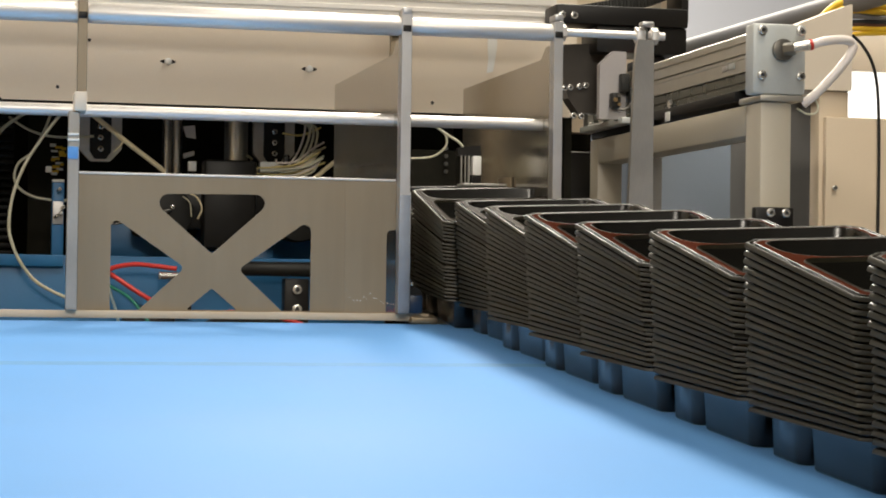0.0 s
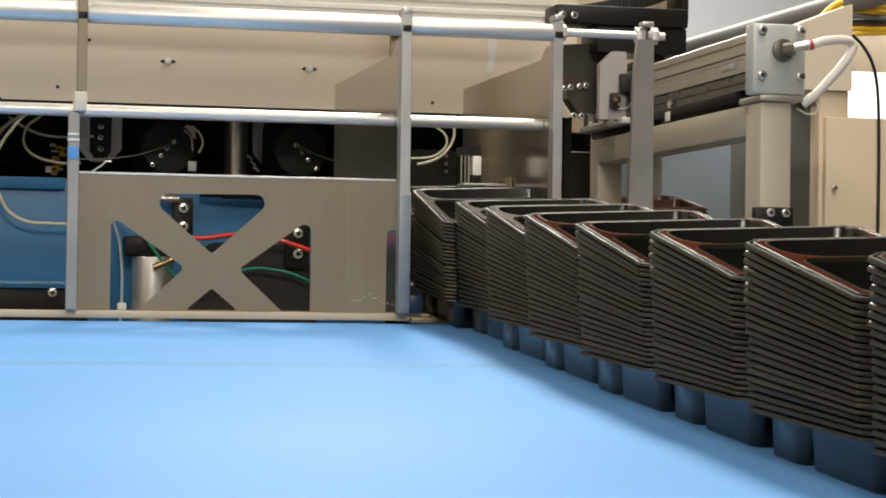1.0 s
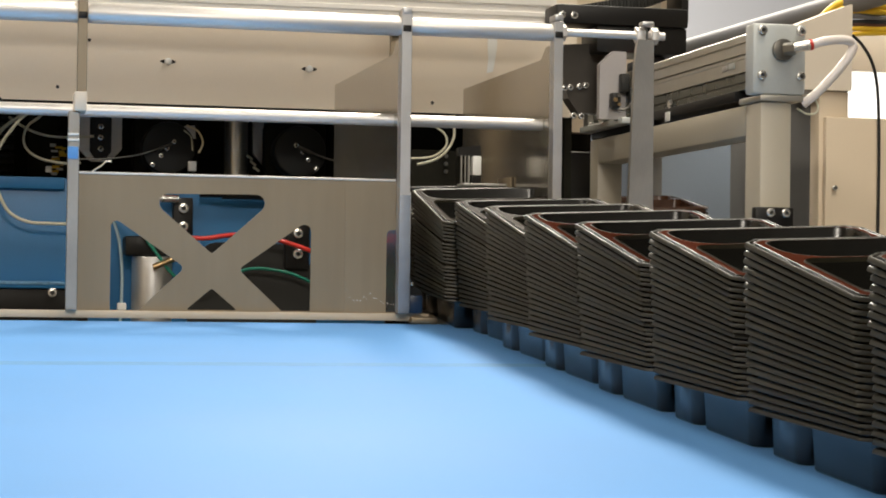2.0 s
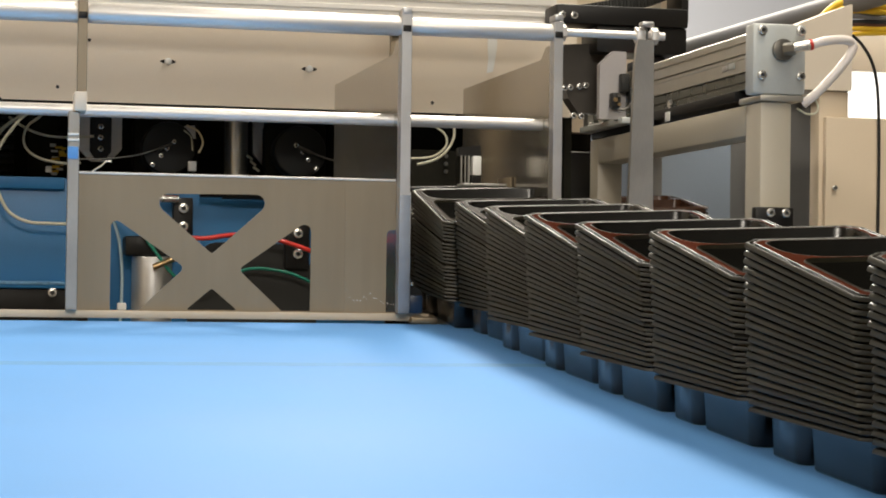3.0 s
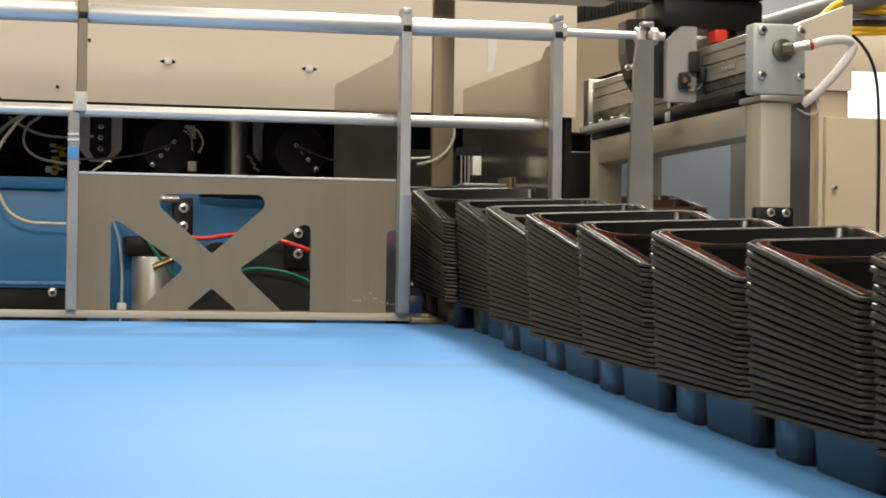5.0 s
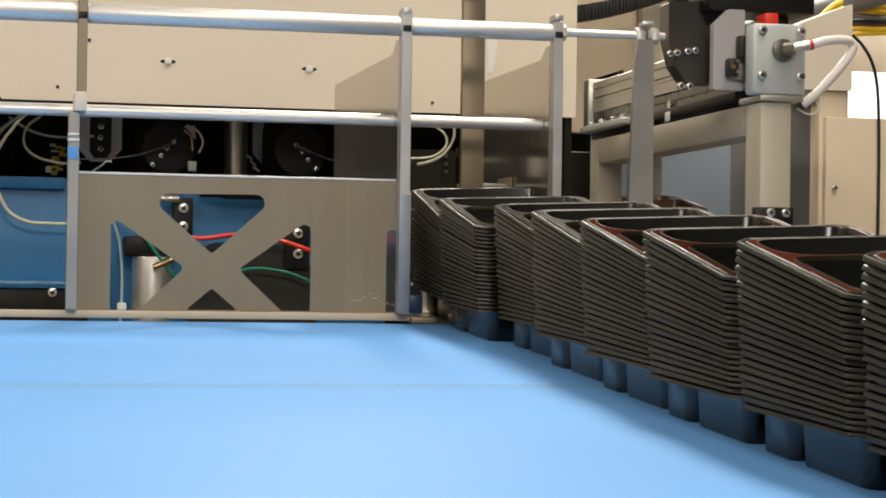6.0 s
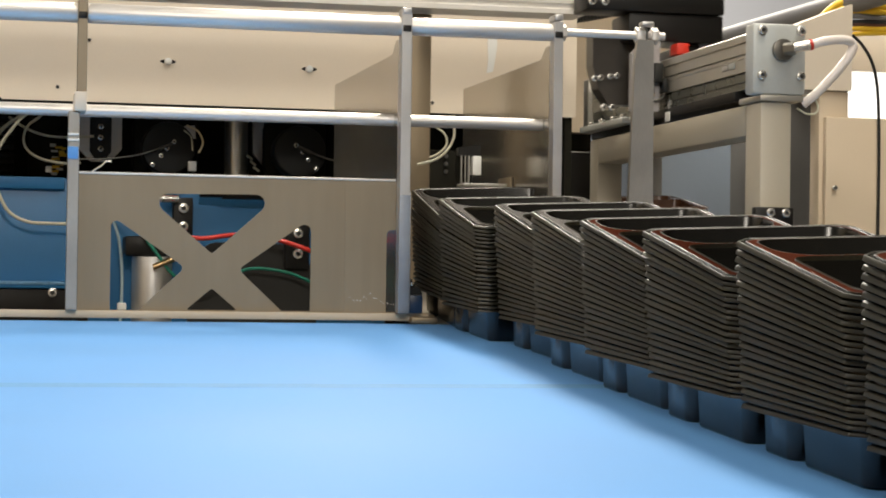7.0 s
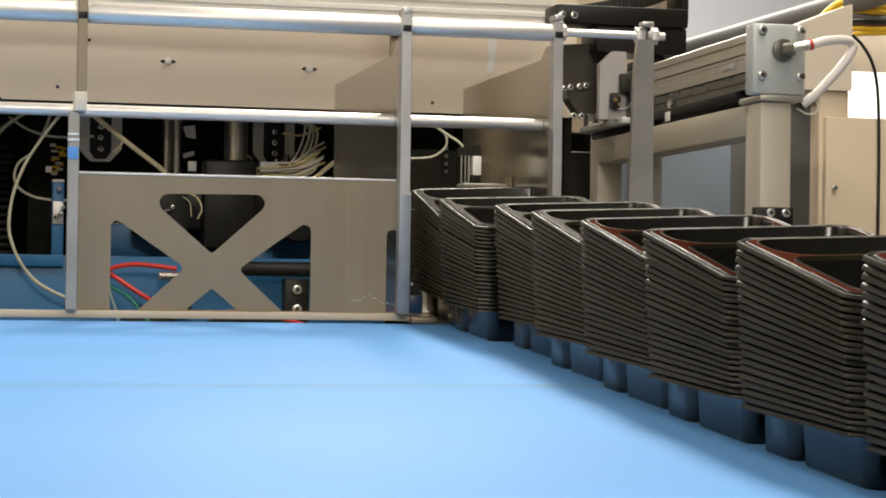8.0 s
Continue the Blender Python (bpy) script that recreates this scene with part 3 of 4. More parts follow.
hose_chain("supply_hose", (0.118, 2.862, 0.98), "long pale hose bending with the lift", 2.862, 0.0023, 0.345, 40, PALE_HOSE, [
    (0.0, [(0.120, 0.966), (0.075, 0.987), (0.052, 1.007), (0.033, 1.040), (0.026, 1.074), (0.032, 1.118), (0.047, 1.157), (0.066, 1.189), (0.092, 1.225), (0.115, 1.252)]),
    (0.19, [(0.119, 0.986), (0.084, 1.000), (0.057, 1.016), (0.032, 1.044), (0.022, 1.082), (0.023, 1.121), (0.037, 1.166), (0.061, 1.203), (0.083, 1.223), (0.115, 1.252)]),
    (0.58, [(0.118, 1.033), (0.091, 1.035), (0.070, 1.039), (0.043, 1.051), (0.019, 1.080), (0.013, 1.113), (0.020, 1.149), (0.040, 1.191), (0.060, 1.224), (0.095, 1.256)]),
    (1.0, [(0.118, 1.075), (0.079, 1.075), (0.051, 1.077), (0.027, 1.089), (0.013, 1.112), (0.003, 1.144), (0.012, 1.180), (0.031, 1.209), (0.045, 1.224), (0.085, 1.256)])])
hose_chain("chute_hose", (0.545, 2.45, 1.18), "thin pale hose swinging in the chute", 2.45, 0.0016, 0.088, 16, PALE_HOSE, [
    (0.0, [(0.535, 1.195), (0.554, 1.183), (0.567, 1.175), (0.577, 1.163), (0.587, 1.152), (0.592, 1.141), (0.592, 1.125)]),
    (0.19, [(0.551, 1.201), (0.567, 1.189), (0.575, 1.173), (0.569, 1.153), (0.557, 1.139), (0.541, 1.129), (0.523, 1.123)]),
    (1.0, [(0.560, 1.208), (0.561, 1.192), (0.560, 1.179), (0.553, 1.166), (0.541, 1.155), (0.523, 1.148), (0.503, 1.145)])])

# ---------------------------------------------------------------- lift
lift = thing("lift_carriage", (0.2, 2.36, 0.80), "blue painted lifting carriage with hoses and black bolted brackets", "lift", deep=DEPTH)
part("body", box(-0.40, 0.46, 2.365, 2.385, 0.80, 1.026, 0.002), BLUE, lift, "blue painted plate")
part("ledge", box(-0.40, 0.13, 2.345, 2.3645, 0.899, 0.9075, 0.0015), BLUE, lift)
part("lower_block", box(-0.30, 0.112, 2.350, 2.3645, 0.86, 0.8985, 0.002), BLACK, lift)
screw(lift, 0.071, 2.350, 0.8945, 0.0055)
part("cross_tube", rod((0.262, 2.342, 1.0135), (0.410, 2.342, 1.0135), 0.0085, n=20), RUBBER, lift, "black cross tube")
part("tube_end", rod((0.236, 2.342, 1.0135), (0.262, 2.342, 1.0135), 0.0068, n=20), BLACK, lift)
part("right_bracket", box(0.336, 0.365, 2.342, 2.3645, 0.925, 1.003, 0.002), BLACK, lift, "black bracket")
for z in (0.990, 0.967, 0.943):
    screw(lift, 0.3505, 2.342, z, 0.0060)
part("left_bracket", box(0.206, 0.229, 2.345, 2.3645, 0.955, 1.006, 0.002), BLACK, lift, "black bracket")
for z in (0.9935, 0.9725):
    screw(lift, 0.2175, 2.345, z, 0.0060)
motor = plate(rounded([(0.225, 0.82), (0.375, 0.82), (0.375, 0.925), (0.335, 0.955), (0.25, 0.955), (0.225, 0.93)], 0.02), [], facing(2.35), 0.014)
part("motor_cover", motor, RUBBER, lift, "black motor cover", smooth=False)
part("cylinder", rod((0.182, 2.335, 0.83), (0.182, 2.335, 0.937), 0.023, n=28, bevel=0.002), ALU, lift, "short aluminium cylinder")
part("cylinder_head", box(0.150, 0.208, 2.318, 2.362, 0.9375, 0.960, 0.003), BLACK, lift)
part("red_hose", tube([(0.210, 2.335, 1.012), (0.165, 2.335, 1.0165), (0.138, 2.338, 1.012), (0.134, 2.340, 1.006), (0.140, 2.335, 1.002), (0.174, 2.33, 0.980),
                       (0.205, 2.315, 0.9635), (0.236, 2.315, 0.9585), (0.275, 2.32, 0.9635), (0.321, 2.32, 0.9592), (0.364, 2.32, 0.9460), (0.40, 2.34, 0.93)], 0.0027), RED_HOSE, lift, "glossy red hose")
part("green_hose", tube([(0.132, 2.332, 0.993), (0.158, 2.312, 0.976), (0.185, 2.305, 0.940), (0.207, 2.308, 0.914), (0.24, 2.32, 0.90), (0.288, 2.33, 0.9235), (0.328, 2.33, 0.923), (0.361, 2.33, 0.9125), (0.40, 2.33, 0.89)], 0.0019), GREEN_HOSE, lift, "thin green hose")
part("clear_hose", tube([(0.131, 2.332, 1.01), (0.135, 2.33, 0.985), (0.144, 2.33, 0.955), (0.148, 2.33, 0.915), (0.147, 2.33, 0.86)], 0.0017), CLEAR_HOSE, lift, "milky hose")
part("hose_fitting", rod((0.181, 2.304, 0.925), (0.206, 2.304, 0.9355), 0.0034, n=16), BRASS, lift, "brass fitting")
part("hose_clip", box(0.143, 0.153, 2.322, 2.334, 0.873, 0.884, 0.001), WHITE, lift)
part("tube_fitting", rod((0.19, 2.338, 1.004), (0.212, 2.338, 1.004), 0.0045, n=16), SCREW, lift)
part("top_lip", box(-0.40, 0.083, 2.357, 2.3645, 1.0125, 1.0262, 0.0015), BLUE, lift)
# Worn strip whose pale tone also paints the ledge's highlight
part("worn_edge", box(-0.40, 0.112, 2.3438, 2.3448, 0.9035, 0.9068, 0.0004), CHIP, lift, "worn edge of the ledge, paled for its highlight")

# the two gripper drums that sink after the lift
drums = thing("drum_gripper", (0.28, 2.44, 1.12), "pair of black round gripper drums with links", "gripper", deep=DEPTH)
for x, s in ((0.207, 1), (0.366, -1)):
    part("drum", rod((x, 2.47, 1.157), (x, 2.43, 1.157), 0.0315, n=36, bevel=0.003), RUBBER, drums, "black drum")
    part("drum_cover", box(x - 0.040, x + 0.040, 2.472, 2.485, 1.128, 1.196, 0.010), DARK, drums)
    for dx, dz in ((0.006, 0.007), (-0.002, -0.001), (-0.009, -0.010), (-0.019, -0.021)):
        screw(drums, x + s * dx, 2.43, 1.157 + dz, 0.0030)
    part("link", tube([(x + s * 0.004, 2.422, 1.1615), (x - s * 0.015, 2.422, 1.154), (x - s * 0.035, 2.422, 1.1475), (x - s * 0.055, 2.422, 1.1435), (x - s * 0.080, 2.422, 1.1410), (x - s * 0.105, 2.422, 1.1400)], 0.0012), DARK_STEEL, drums, "thin link")
    part("link_end", rod((x + s * 0.003, 2.422, 1.1612), (x - s * 0.011, 2.422, 1.1555), 0.0022, n=16), DARK_STEEL, drums)
part("wire_loop", tube([(0.225, 2.40, 1.182), (0.238, 2.395, 1.175), (0.244, 2.395, 1.162), (0.240, 2.40, 1.15)], 0.0012), TAN_HOSE, drums, "pale wire")
part("wire_loop", tube([(0.222, 2.40, 1.176), (0.230, 2.396, 1.168), (0.232, 2.396, 1.152)], 0.0008), PALE_HOSE, drums, "thin pale wire")
part("side_rod", tube([(0.1158, 2.400, 1.1245), (0.1268, 2.400, 1.1321), (0.1319, 2.400, 1.1369), (0.1385, 2.400, 1.1364)], 0.0016, 10), SCREW, drums, "thin bright rod")

head = thing("tray_gripper", (0.276, 2.40, 1.037), "black gripper head with a bundle of pale wires", "gripper", deep=DEPTH)
part("head_block", box(0.246, 0.308, 2.39, 2.43, 1.037, 1.142, 0.004), BLACK, head, "black block")
part("head_plate", box(0.205, 0.345, 2.432, 2.442, 1.06, 1.115, 0.004), BLACK, head)
part("terminal_block", box(0.316, 0.340, 2.425, 2.44, 1.130, 1.143, 0.001), WHITE, head, "pale terminal block")
part("terminal_plate", box(0.345, 0.352, 2.425, 2.432, 1.122, 1.152, 0.001), BLACK, head)
wires = random.Random(4)
for k in range(9):
    z = 1.124 + 0.0022 * k + wires.uniform(-0.002, 0.002)
    part("wire", tube([(0.320 + 0.002 * k, 2.43, z + 0.003), (0.338, 2.424, z - 0.001), (0.358, 2.42, z + 0.001), (0.378, 2.42, z + 0.008 + 0.001 * k), (0.392 + wires.uniform(-0.008, 0.004), 2.425, z + 0.016 + 0.0012 * k)],
                      0.0014, 13), (PALE_HOSE, TAN_HOSE, WHITE_HOSE)[k % 3], head, "pale wire")
for k in range(3):
    part("wire", tube([(0.352 + 0.006 * k, 2.43, 1.132), (0.365 + 0.006 * k, 2.425, 1.150), (0.374 + 0.005 * k, 2.42, 1.172), (0.374 + 0.004 * k, 2.425, 1.187), (0.360, 2.43, 1.193)], 0.0015, 13), PALE_HOSE, head, "pale wire")

part("wire", tube([(0.3113, 2.415, 1.1344), (0.3351, 2.415, 1.1363), (0.3624, 2.415, 1.1411), (0.3883, 2.415, 1.1568)], 0.0013, 10), YELLOW_WIRE, head, "pale wire")
part("wire", tube([(0.3151, 2.417, 1.1305), (0.3423, 2.417, 1.1339), (0.3697, 2.417, 1.1373), (0.3915, 2.417, 1.1488)], 0.0013, 10), PALE_HOSE, head, "pale wire")
part("wire", tube([(0.3563, 2.419, 1.1344), (0.3696, 2.419, 1.1586), (0.3748, 2.419, 1.1792), (0.3774, 2.419, 1.1882)], 0.0013, 10), PALE_HOSE, head, "pale wire")
part("wire", tube([(0.3497, 2.421, 1.1377), (0.3617, 2.421, 1.1564), (0.3683, 2.421, 1.1757), (0.3695, 2.421, 1.1881)], 0.0013, 10), WHITE_HOSE, head, "pale wire")
part("wire", tube([(0.3425, 2.423, 1.1778), (0.3631, 2.423, 1.1757), (0.3802, 2.423, 1.1817), (0.3892, 2.423, 1.1861)], 0.0013, 10), YELLOW_WIRE, head, "pale wire")
part("wire", tube([(0.3127, 2.425, 1.1281), (0.3435, 2.425, 1.1282), (0.3744, 2.425, 1.1352), (0.3950, 2.425, 1.1439)], 0.0013, 10), YELLOW_WIRE, head, "pale wire")

strap_left = thing("hose_strap", (0.198, 2.37, 1.125), "tan corrugated hose strap leaning into the machine", "hose", deep=DEPTH)
part("strap", tube([(0.0815, 2.37, 1.2135), (0.115, 2.37, 1.188), (0.155, 2.37, 1.157), (0.198, 2.37, 1.125)], 0.0030), TAN_HOSE, strap_left, "tan hose")
strap_right = thing("hose_strap", (0.368, 2.37, 1.116), "tan corrugated hose strap leaning into the machine", "hose", deep=DEPTH)
part("strap", tube([(0.430, 2.37, 1.166), (0.405, 2.37, 1.147), (0.388, 2.37, 1.134), (0.368, 2.37, 1.116)], 0.0028), TAN_HOSE, strap_right, "tan hose")

part("side_wire", tube([(0.150, 2.368, 1.160), (0.145, 2.366, 1.152), (0.138, 2.366, 1.146)], 0.0010, 8), TAN_HOSE, strap_left, "thin side wire")
part("tip_wire", tube([(0.370, 2.368, 1.117), (0.363, 2.366, 1.110), (0.358, 2.366, 1.100)], 0.0012, 8), TAN_HOSE, strap_right, "thin wire")
for k in range(3):
    part("tip_ring", rod((0.352 + 0.001 * k, 2.362, 1.0965 + 0.0042 * k), (0.366, 2.368, 1.0985 + 0.0042 * k), 0.0014, n=10), (BRASS, WHITE, BRASS)[k], strap_right, "small bright ring")

# hoses and dark blocks that stay put inside the machine
rack = thing("cable_rack", (0.02, 2.62, 0.71), "dark ribbed cable carrier and hoses inside the machine", "cable carrier", deep=DEPTH)
for k in range(26):
    part("rib", box(-0.05, 0.028, 2.60, 2.63, 0.98 + k * 0.0095, 0.9855 + k * 0.0095, 0.0008), BLACK, rack)
part("rack_plate", box(0.045, 0.083, 2.55, 2.56, 0.72, 1.22, 0.002), DARK, rack)
tags = random.Random(21)
for k in range(16):
    x, z = 0.0705 + 0.015 * tags.random(), 1.126 + 0.0024 * k + tags.uniform(-0.001, 0.001)
    w, h = tags.uniform(0.004, 0.009), tags.uniform(0.0022, 0.0042)
    part("cable_tag", box(x, x + w, 2.536 + 0.0004 * k, 2.545, z, z + h, 0.0003), YELLOW if k % 3 else WHITE, rack, "yellow cable tag" if k % 3 else "white cable tag")
part("valve_block", box(0.0705, 0.0842, 2.40, 2.42, 0.98, 1.1110, 0.001), BLUE, rack, "blue valve block")
part("valve_top", box(0.0705, 0.0842, 2.399, 2.42, 1.1112, 1.1145, 0.0006), WHITE, rack)
part("valve_face", box(0.0712, 0.0835, 2.3975, 2.3995, 1.062, 1.089, 0.001), ALU, rack)
for x, z in ((0.0745, 1.070), (0.0790, 1.0735), (0.0815, 1.0800), (0.0770, 1.1010)):
    part("valve_fitting", rod((x, 2.397, z), (x + 0.002, 2.388, z + 0.002), 0.0022, n=10), SCREW, rack)
part("pale_hose", tube([(0.0, 2.42, 1.15), (0.012, 2.42, 1.172), (0.032, 2.42, 1.188), (0.05, 2.42, 1.2)], 0.0022), PALE_HOSE, rack)
part("pale_hose", tube([(0.02, 2.46, 1.19), (0.045, 2.46, 1.175), (0.075, 2.46, 1.168), (0.12, 2.46, 1.17)], 0.0016), PALE_HOSE, rack)
drum_hose = thing("drum_hose", (0.03, 2.43, 1.12), "pale hose loop leading to the gripper drum", "hose", deep=DEPTH)
part("hose", tube([(0.0773, 2.430, 1.2345), (0.0679, 2.430, 1.2108), (0.0564, 2.430, 1.1905), (0.0423, 2.430, 1.1787), (0.0373, 2.430, 1.1646), (0.0395, 2.430, 1.1533), (0.0474, 2.430, 1.1449), (0.0593, 2.430, 1.1392), (0.0737, 2.430, 1.1363), (0.0888, 2.430, 1.1347), (0.1039, 2.430, 1.1364)], 0.0017), PALE_HOSE, drum_hose)
part("white_block", box(0.0638, 0.0711, 2.45, 2.46, 1.1251, 1.1324, 0.001), WHITE, rack, "small white block")

inside = thing("chute_drive", (0.60, 2.80, 0.96), "dark drive with a small bright cylinder behind the chute", "machine part")
part("drive_block", box(0.56, 0.70, 2.82, 2.86, 0.96, 1.19, 0.004), DARK, inside)
for z in (1.192, 1.181, 1.170, 1.159):
    part("terminal_screw", rod((0.6335, 2.815, z), (0.6335, 2.8195, z), 0.0028, n=10), DARK_STEEL, inside)
stop = thing("chute_stop", (0.587, 2.41, 1.1), "small black stop with a white roller in the chute", "stop")
part("stop_body", plate(rounded([(0.5577, 1.1660), (0.5861, 1.1695), (0.5863, 1.1568), (0.5577, 1.1568)], 0.001), [], facing(2.412), 0.012), BLACK, stop, smooth=False)
part("stop_back", box(0.5580, 0.5863, 2.4245, 2.428, 1.1222, 1.1565, 0.0006), DARK, stop)
for x, r in ((0.5621, 0.0013), (0.5670, 0.0011), (0.5715, 0.0016)):
    part("guide_pin", rod((x, 2.414, 1.1225), (x, 2.414, 1.1567), r, n=12), POST_ALU, stop, "thin grey pin")
part("white_block", box(0.5752, 0.5858, 2.407, 2.4235, 1.1325, 1.1560, 0.0012), WHITE, stop, "white plastic block")
part("block_foot", box(0.5745, 0.5862, 2.410, 2.424, 1.1224, 1.1323, 0.0008), BLACK, stop)
part("white_bar", box(0.5605, 0.6150, 2.395, 2.43, 1.1190, 1.1222, 0.0006), WHITE, stop, "white bar")
part("stop_rail", box(0.6152, 0.6178, 2.38, 2.44, 1.10, 1.13, 0.0004), STEEL, stop)
part("pale_hose", tube([(0.545, 2.75, 1.174), (0.570, 2.75, 1.1725), (0.600, 2.75, 1.176), (0.618, 2.75, 1.191), (0.616, 2.75, 1.2074), (0.598, 2.75, 1.220), (0.585, 2.75, 1.232)], 0.0015), PALE_HOSE, inside)

# ---------------------------------------------------------------- actuator and its stand
stand = thing("actuator_stand", (0.87, 2.45, 0.0), "pale grey welded tube stand under the linear actuator", "stand")
part("near_post", box(0.8409, 0.8786, 2.136, 2.1845, 0, 1.2085, 0.004), CREAM_GREY, stand)
part("far_post", box(0.8409, 0.8786, 2.7600, 2.7980, 0, 1.2085, 0.004), CREAM_GREY, stand)
part("beam", box(0.8409, 0.8786, 2.1850, 2.7595, 1.1725, 1.2085, 0.003), CREAM_GREY, stand)
part("foot_block", box(0.8307, 0.8760, 2.122, 2.1355, 1.055, 1.0898, 0.002), BLACK, stand, "black bolted block")
for x in (0.8473, 0.8654):
    screw(stand, x, 2.122, 1.0834, 0.0050)

actuator = thing("linear_actuator", (0.87, 2.45, 1.209), "aluminium profile linear actuator with grey end cap", "actuator")
profile = plate([Vector(p) for p in ((0.845, 1.2480), (0.895, 1.2480), (0.895, 1.2920), (0.847, 1.2920), (0.845, 1.2905), (0.845, 1.2825), (0.8475, 1.2822), (0.8475, 1.2792), (0.845, 1.2789),
                                     (0.845, 1.2690), (0.8485, 1.2687), (0.8485, 1.2668), (0.8443, 1.2665), (0.8443, 1.2632), (0.8452, 1.2625))],
                [], lambda u, v, w: (u, 2.16 + w, v), 0.64)
part("profile", profile, ACTUATOR_ALU, actuator, "grooved aluminium profile", smooth=False)
rail_shape = plate([Vector(p) for p in ((0.8462, 1.2280), (0.895, 1.2280), (0.895, 1.2478), (0.8475, 1.2478), (0.8462, 1.2455), (0.8462, 1.2368), (0.8480, 1.2362), (0.8480, 1.2340), (0.8462, 1.2334))],
                   [], lambda u, v, w: (u, 2.16 + w, v), 0.64)
part("lower_rail", rail_shape, RAIL_DARK, actuator, "dark greenish lower rail", smooth=False)
part("mounting_strip", box(0.842, 0.896, 2.22, 2.598, 1.2155, 1.2275, 0.001), BLACK, actuator)
part("end_cap", box(0.8292, 0.8930, 2.132, 2.158, 1.2165, 1.2962, 0.004), PLATE_GREY, actuator, "grey end cap plate")
part("far_cap", box(0.838, 0.898, 2.80, 2.825, 1.222, 1.297, 0.003), ACTUATOR_ALU, actuator)
part("far_foot", box(0.826, 0.886, 2.60, 2.80, 1.2180, 1.2262, 0.001), PLATE_GREY, actuator, "grey foot plate")
# Black block put into the dark gap under the foot plate
part("foot_spacer", box(0.842, 0.884, 2.605, 2.795, 1.2088, 1.2178, 0.001), BLACK, actuator)
for y in (2.62, 2.665, 2.72, 2.77):
    part("foot_bolt", rod((0.8345, y, 1.2264), (0.8345, y, 1.2320), 0.0046, n=12, bevel=0.0006), SCREW, actuator)
part("cap_foot", box(0.8385, 0.8905, 2.131, 2.200, 1.2090, 1.2160, 0.002), ACTUATOR_ALU, actuator)
for x in (0.8395, 0.8855):
    for z in (1.2880, 1.2375):
        screw(actuator, x, 2.132, z, 0.0052)
part("port", rod((0.864, 2.132, 1.2665), (0.864, 2.126, 1.2665), 0.0125, n=28, bevel=0.001), DARK_STEEL, actuator)
part("fitting", rod((0.864, 2.126, 1.2665), (0.874, 2.118, 1.2675), 0.0075, n=6), DARK_STEEL, actuator)
part("fitting_nut", rod((0.870, 2.12, 1.2675), (0.890, 2.116, 1.2715), 0.0058, n=16), SCREW, actuator)
part("red_ring", rod((0.890, 2.116, 1.2715), (0.893, 2.1158, 1.2722), 0.0063, n=14), RED_CAP, actuator)
part("air_hose", tube([(0.893, 2.1158, 1.2722), (0.910, 2.115, 1.277), (0.932, 2.12, 1.2795), (0.945, 2.125, 1.2765), (0.944, 2.125, 1.266), (0.930, 2.125, 1.247), (0.908, 2.13, 1.222), (0.893, 2.14, 1.207)], 0.0052, 16), WHITE_HOSE, actuator, "white air hose")
part("thin_hose", tube([(0.890, 2.15, 1.2035), (0.902, 2.15, 1.1975), (0.913, 2.15, 1.199), (0.915, 2.15, 1.208), (0.908, 2.15, 1.219)], 0.0012), PALE_HOSE, actuator)
part("label", box(0.8435, 0.8448, 2.228, 2.245, 1.2545, 1.2615, 0.0002), PLATE_GREY, actuator, "small bright label")
part("label", box(0.8435, 0.8448, 2.252, 2.268, 1.2545, 1.2605, 0.0002), ALU, actuator, "small bright label")
part("side_nut", rod((0.842, 2.455, 1.231), (0.8449, 2.455, 1.231), 0.006, n=8), SCREW, actuator)
part("white_tag", box(0.838, 0.8390, 2.440, 2.458, 1.2095, 1.2215, 0.0003), WHITE, actuator)

# ---------------------------------------------------------------- pusher: carriage, cross beam and hanging bar
pusher = thing("pusher_carriage", (0.84, 2.68, 1.225), "black pusher carriage with aluminium cross beam and hanging bar", "pusher")
part("side_bracket", plate(rounded([(0.7985, 1.224), (0.836, 1.224), (0.836, 1.316), (0.8165, 1.316), (0.7985, 1.298)], 0.002), [], facing(2.615), 0.012), BRACKET, pusher, "pale lilac-grey bracket", smooth=False)
part("black_arm", plate(rounded([(0.760, 1.328), (0.830, 1.332), (0.830, 1.235), (0.782, 1.235), (0.768, 1.255), (0.760, 1.285)], 0.003), [], facing(2.66), 0.03), ARM, pusher, "black arm plate", smooth=False)
part("sensor", box(0.8120, 0.8245, 2.600, 2.6145, 1.239, 1.259, 0.002), RUBBER, pusher, "small dark sensor")
part("sensor_nut", rod((0.8160, 2.597, 1.249), (0.8160, 2.5995, 1.249), 0.0030, n=16), BRASS, pusher)
part("clip", box(0.8250, 0.8365, 2.600, 2.6145, 1.2600, 1.285, 0.0015), RUBBER, pusher)
part("sensor_nut", rod((0.8215, 2.597, 1.255), (0.8215, 2.5995, 1.255), 0.0024, n=8), DARK_STEEL, pusher)
part("sensor_nut", rod((0.8215, 2.597, 1.243), (0.8215, 2.5995, 1.243), 0.0024, n=8), BRASS, pusher)
part("connector", box(0.8366, 0.8436, 2.601, 2.64, 1.248, 1.2660, 0.002), RUBBER, pusher)
part("connector_cable", tube([(0.8395, 2.606, 1.247), (0.837, 2.606, 1.241), (0.829, 2.607, 1.237), (0.820, 2.608, 1.2385), (0.816, 2.608, 1.2400)], 0.0018, 10), DARK_STEEL, pusher)
part("slider", box(0.876, 0.90, 2.64, 2.74, 1.2955, 1.315, 0.003), BLACK, pusher)
part("cross_block", box(0.7385, 0.9255, 2.62, 2.68, 1.352, 1.378, 0.003), BLACK, pusher, "black cross block")
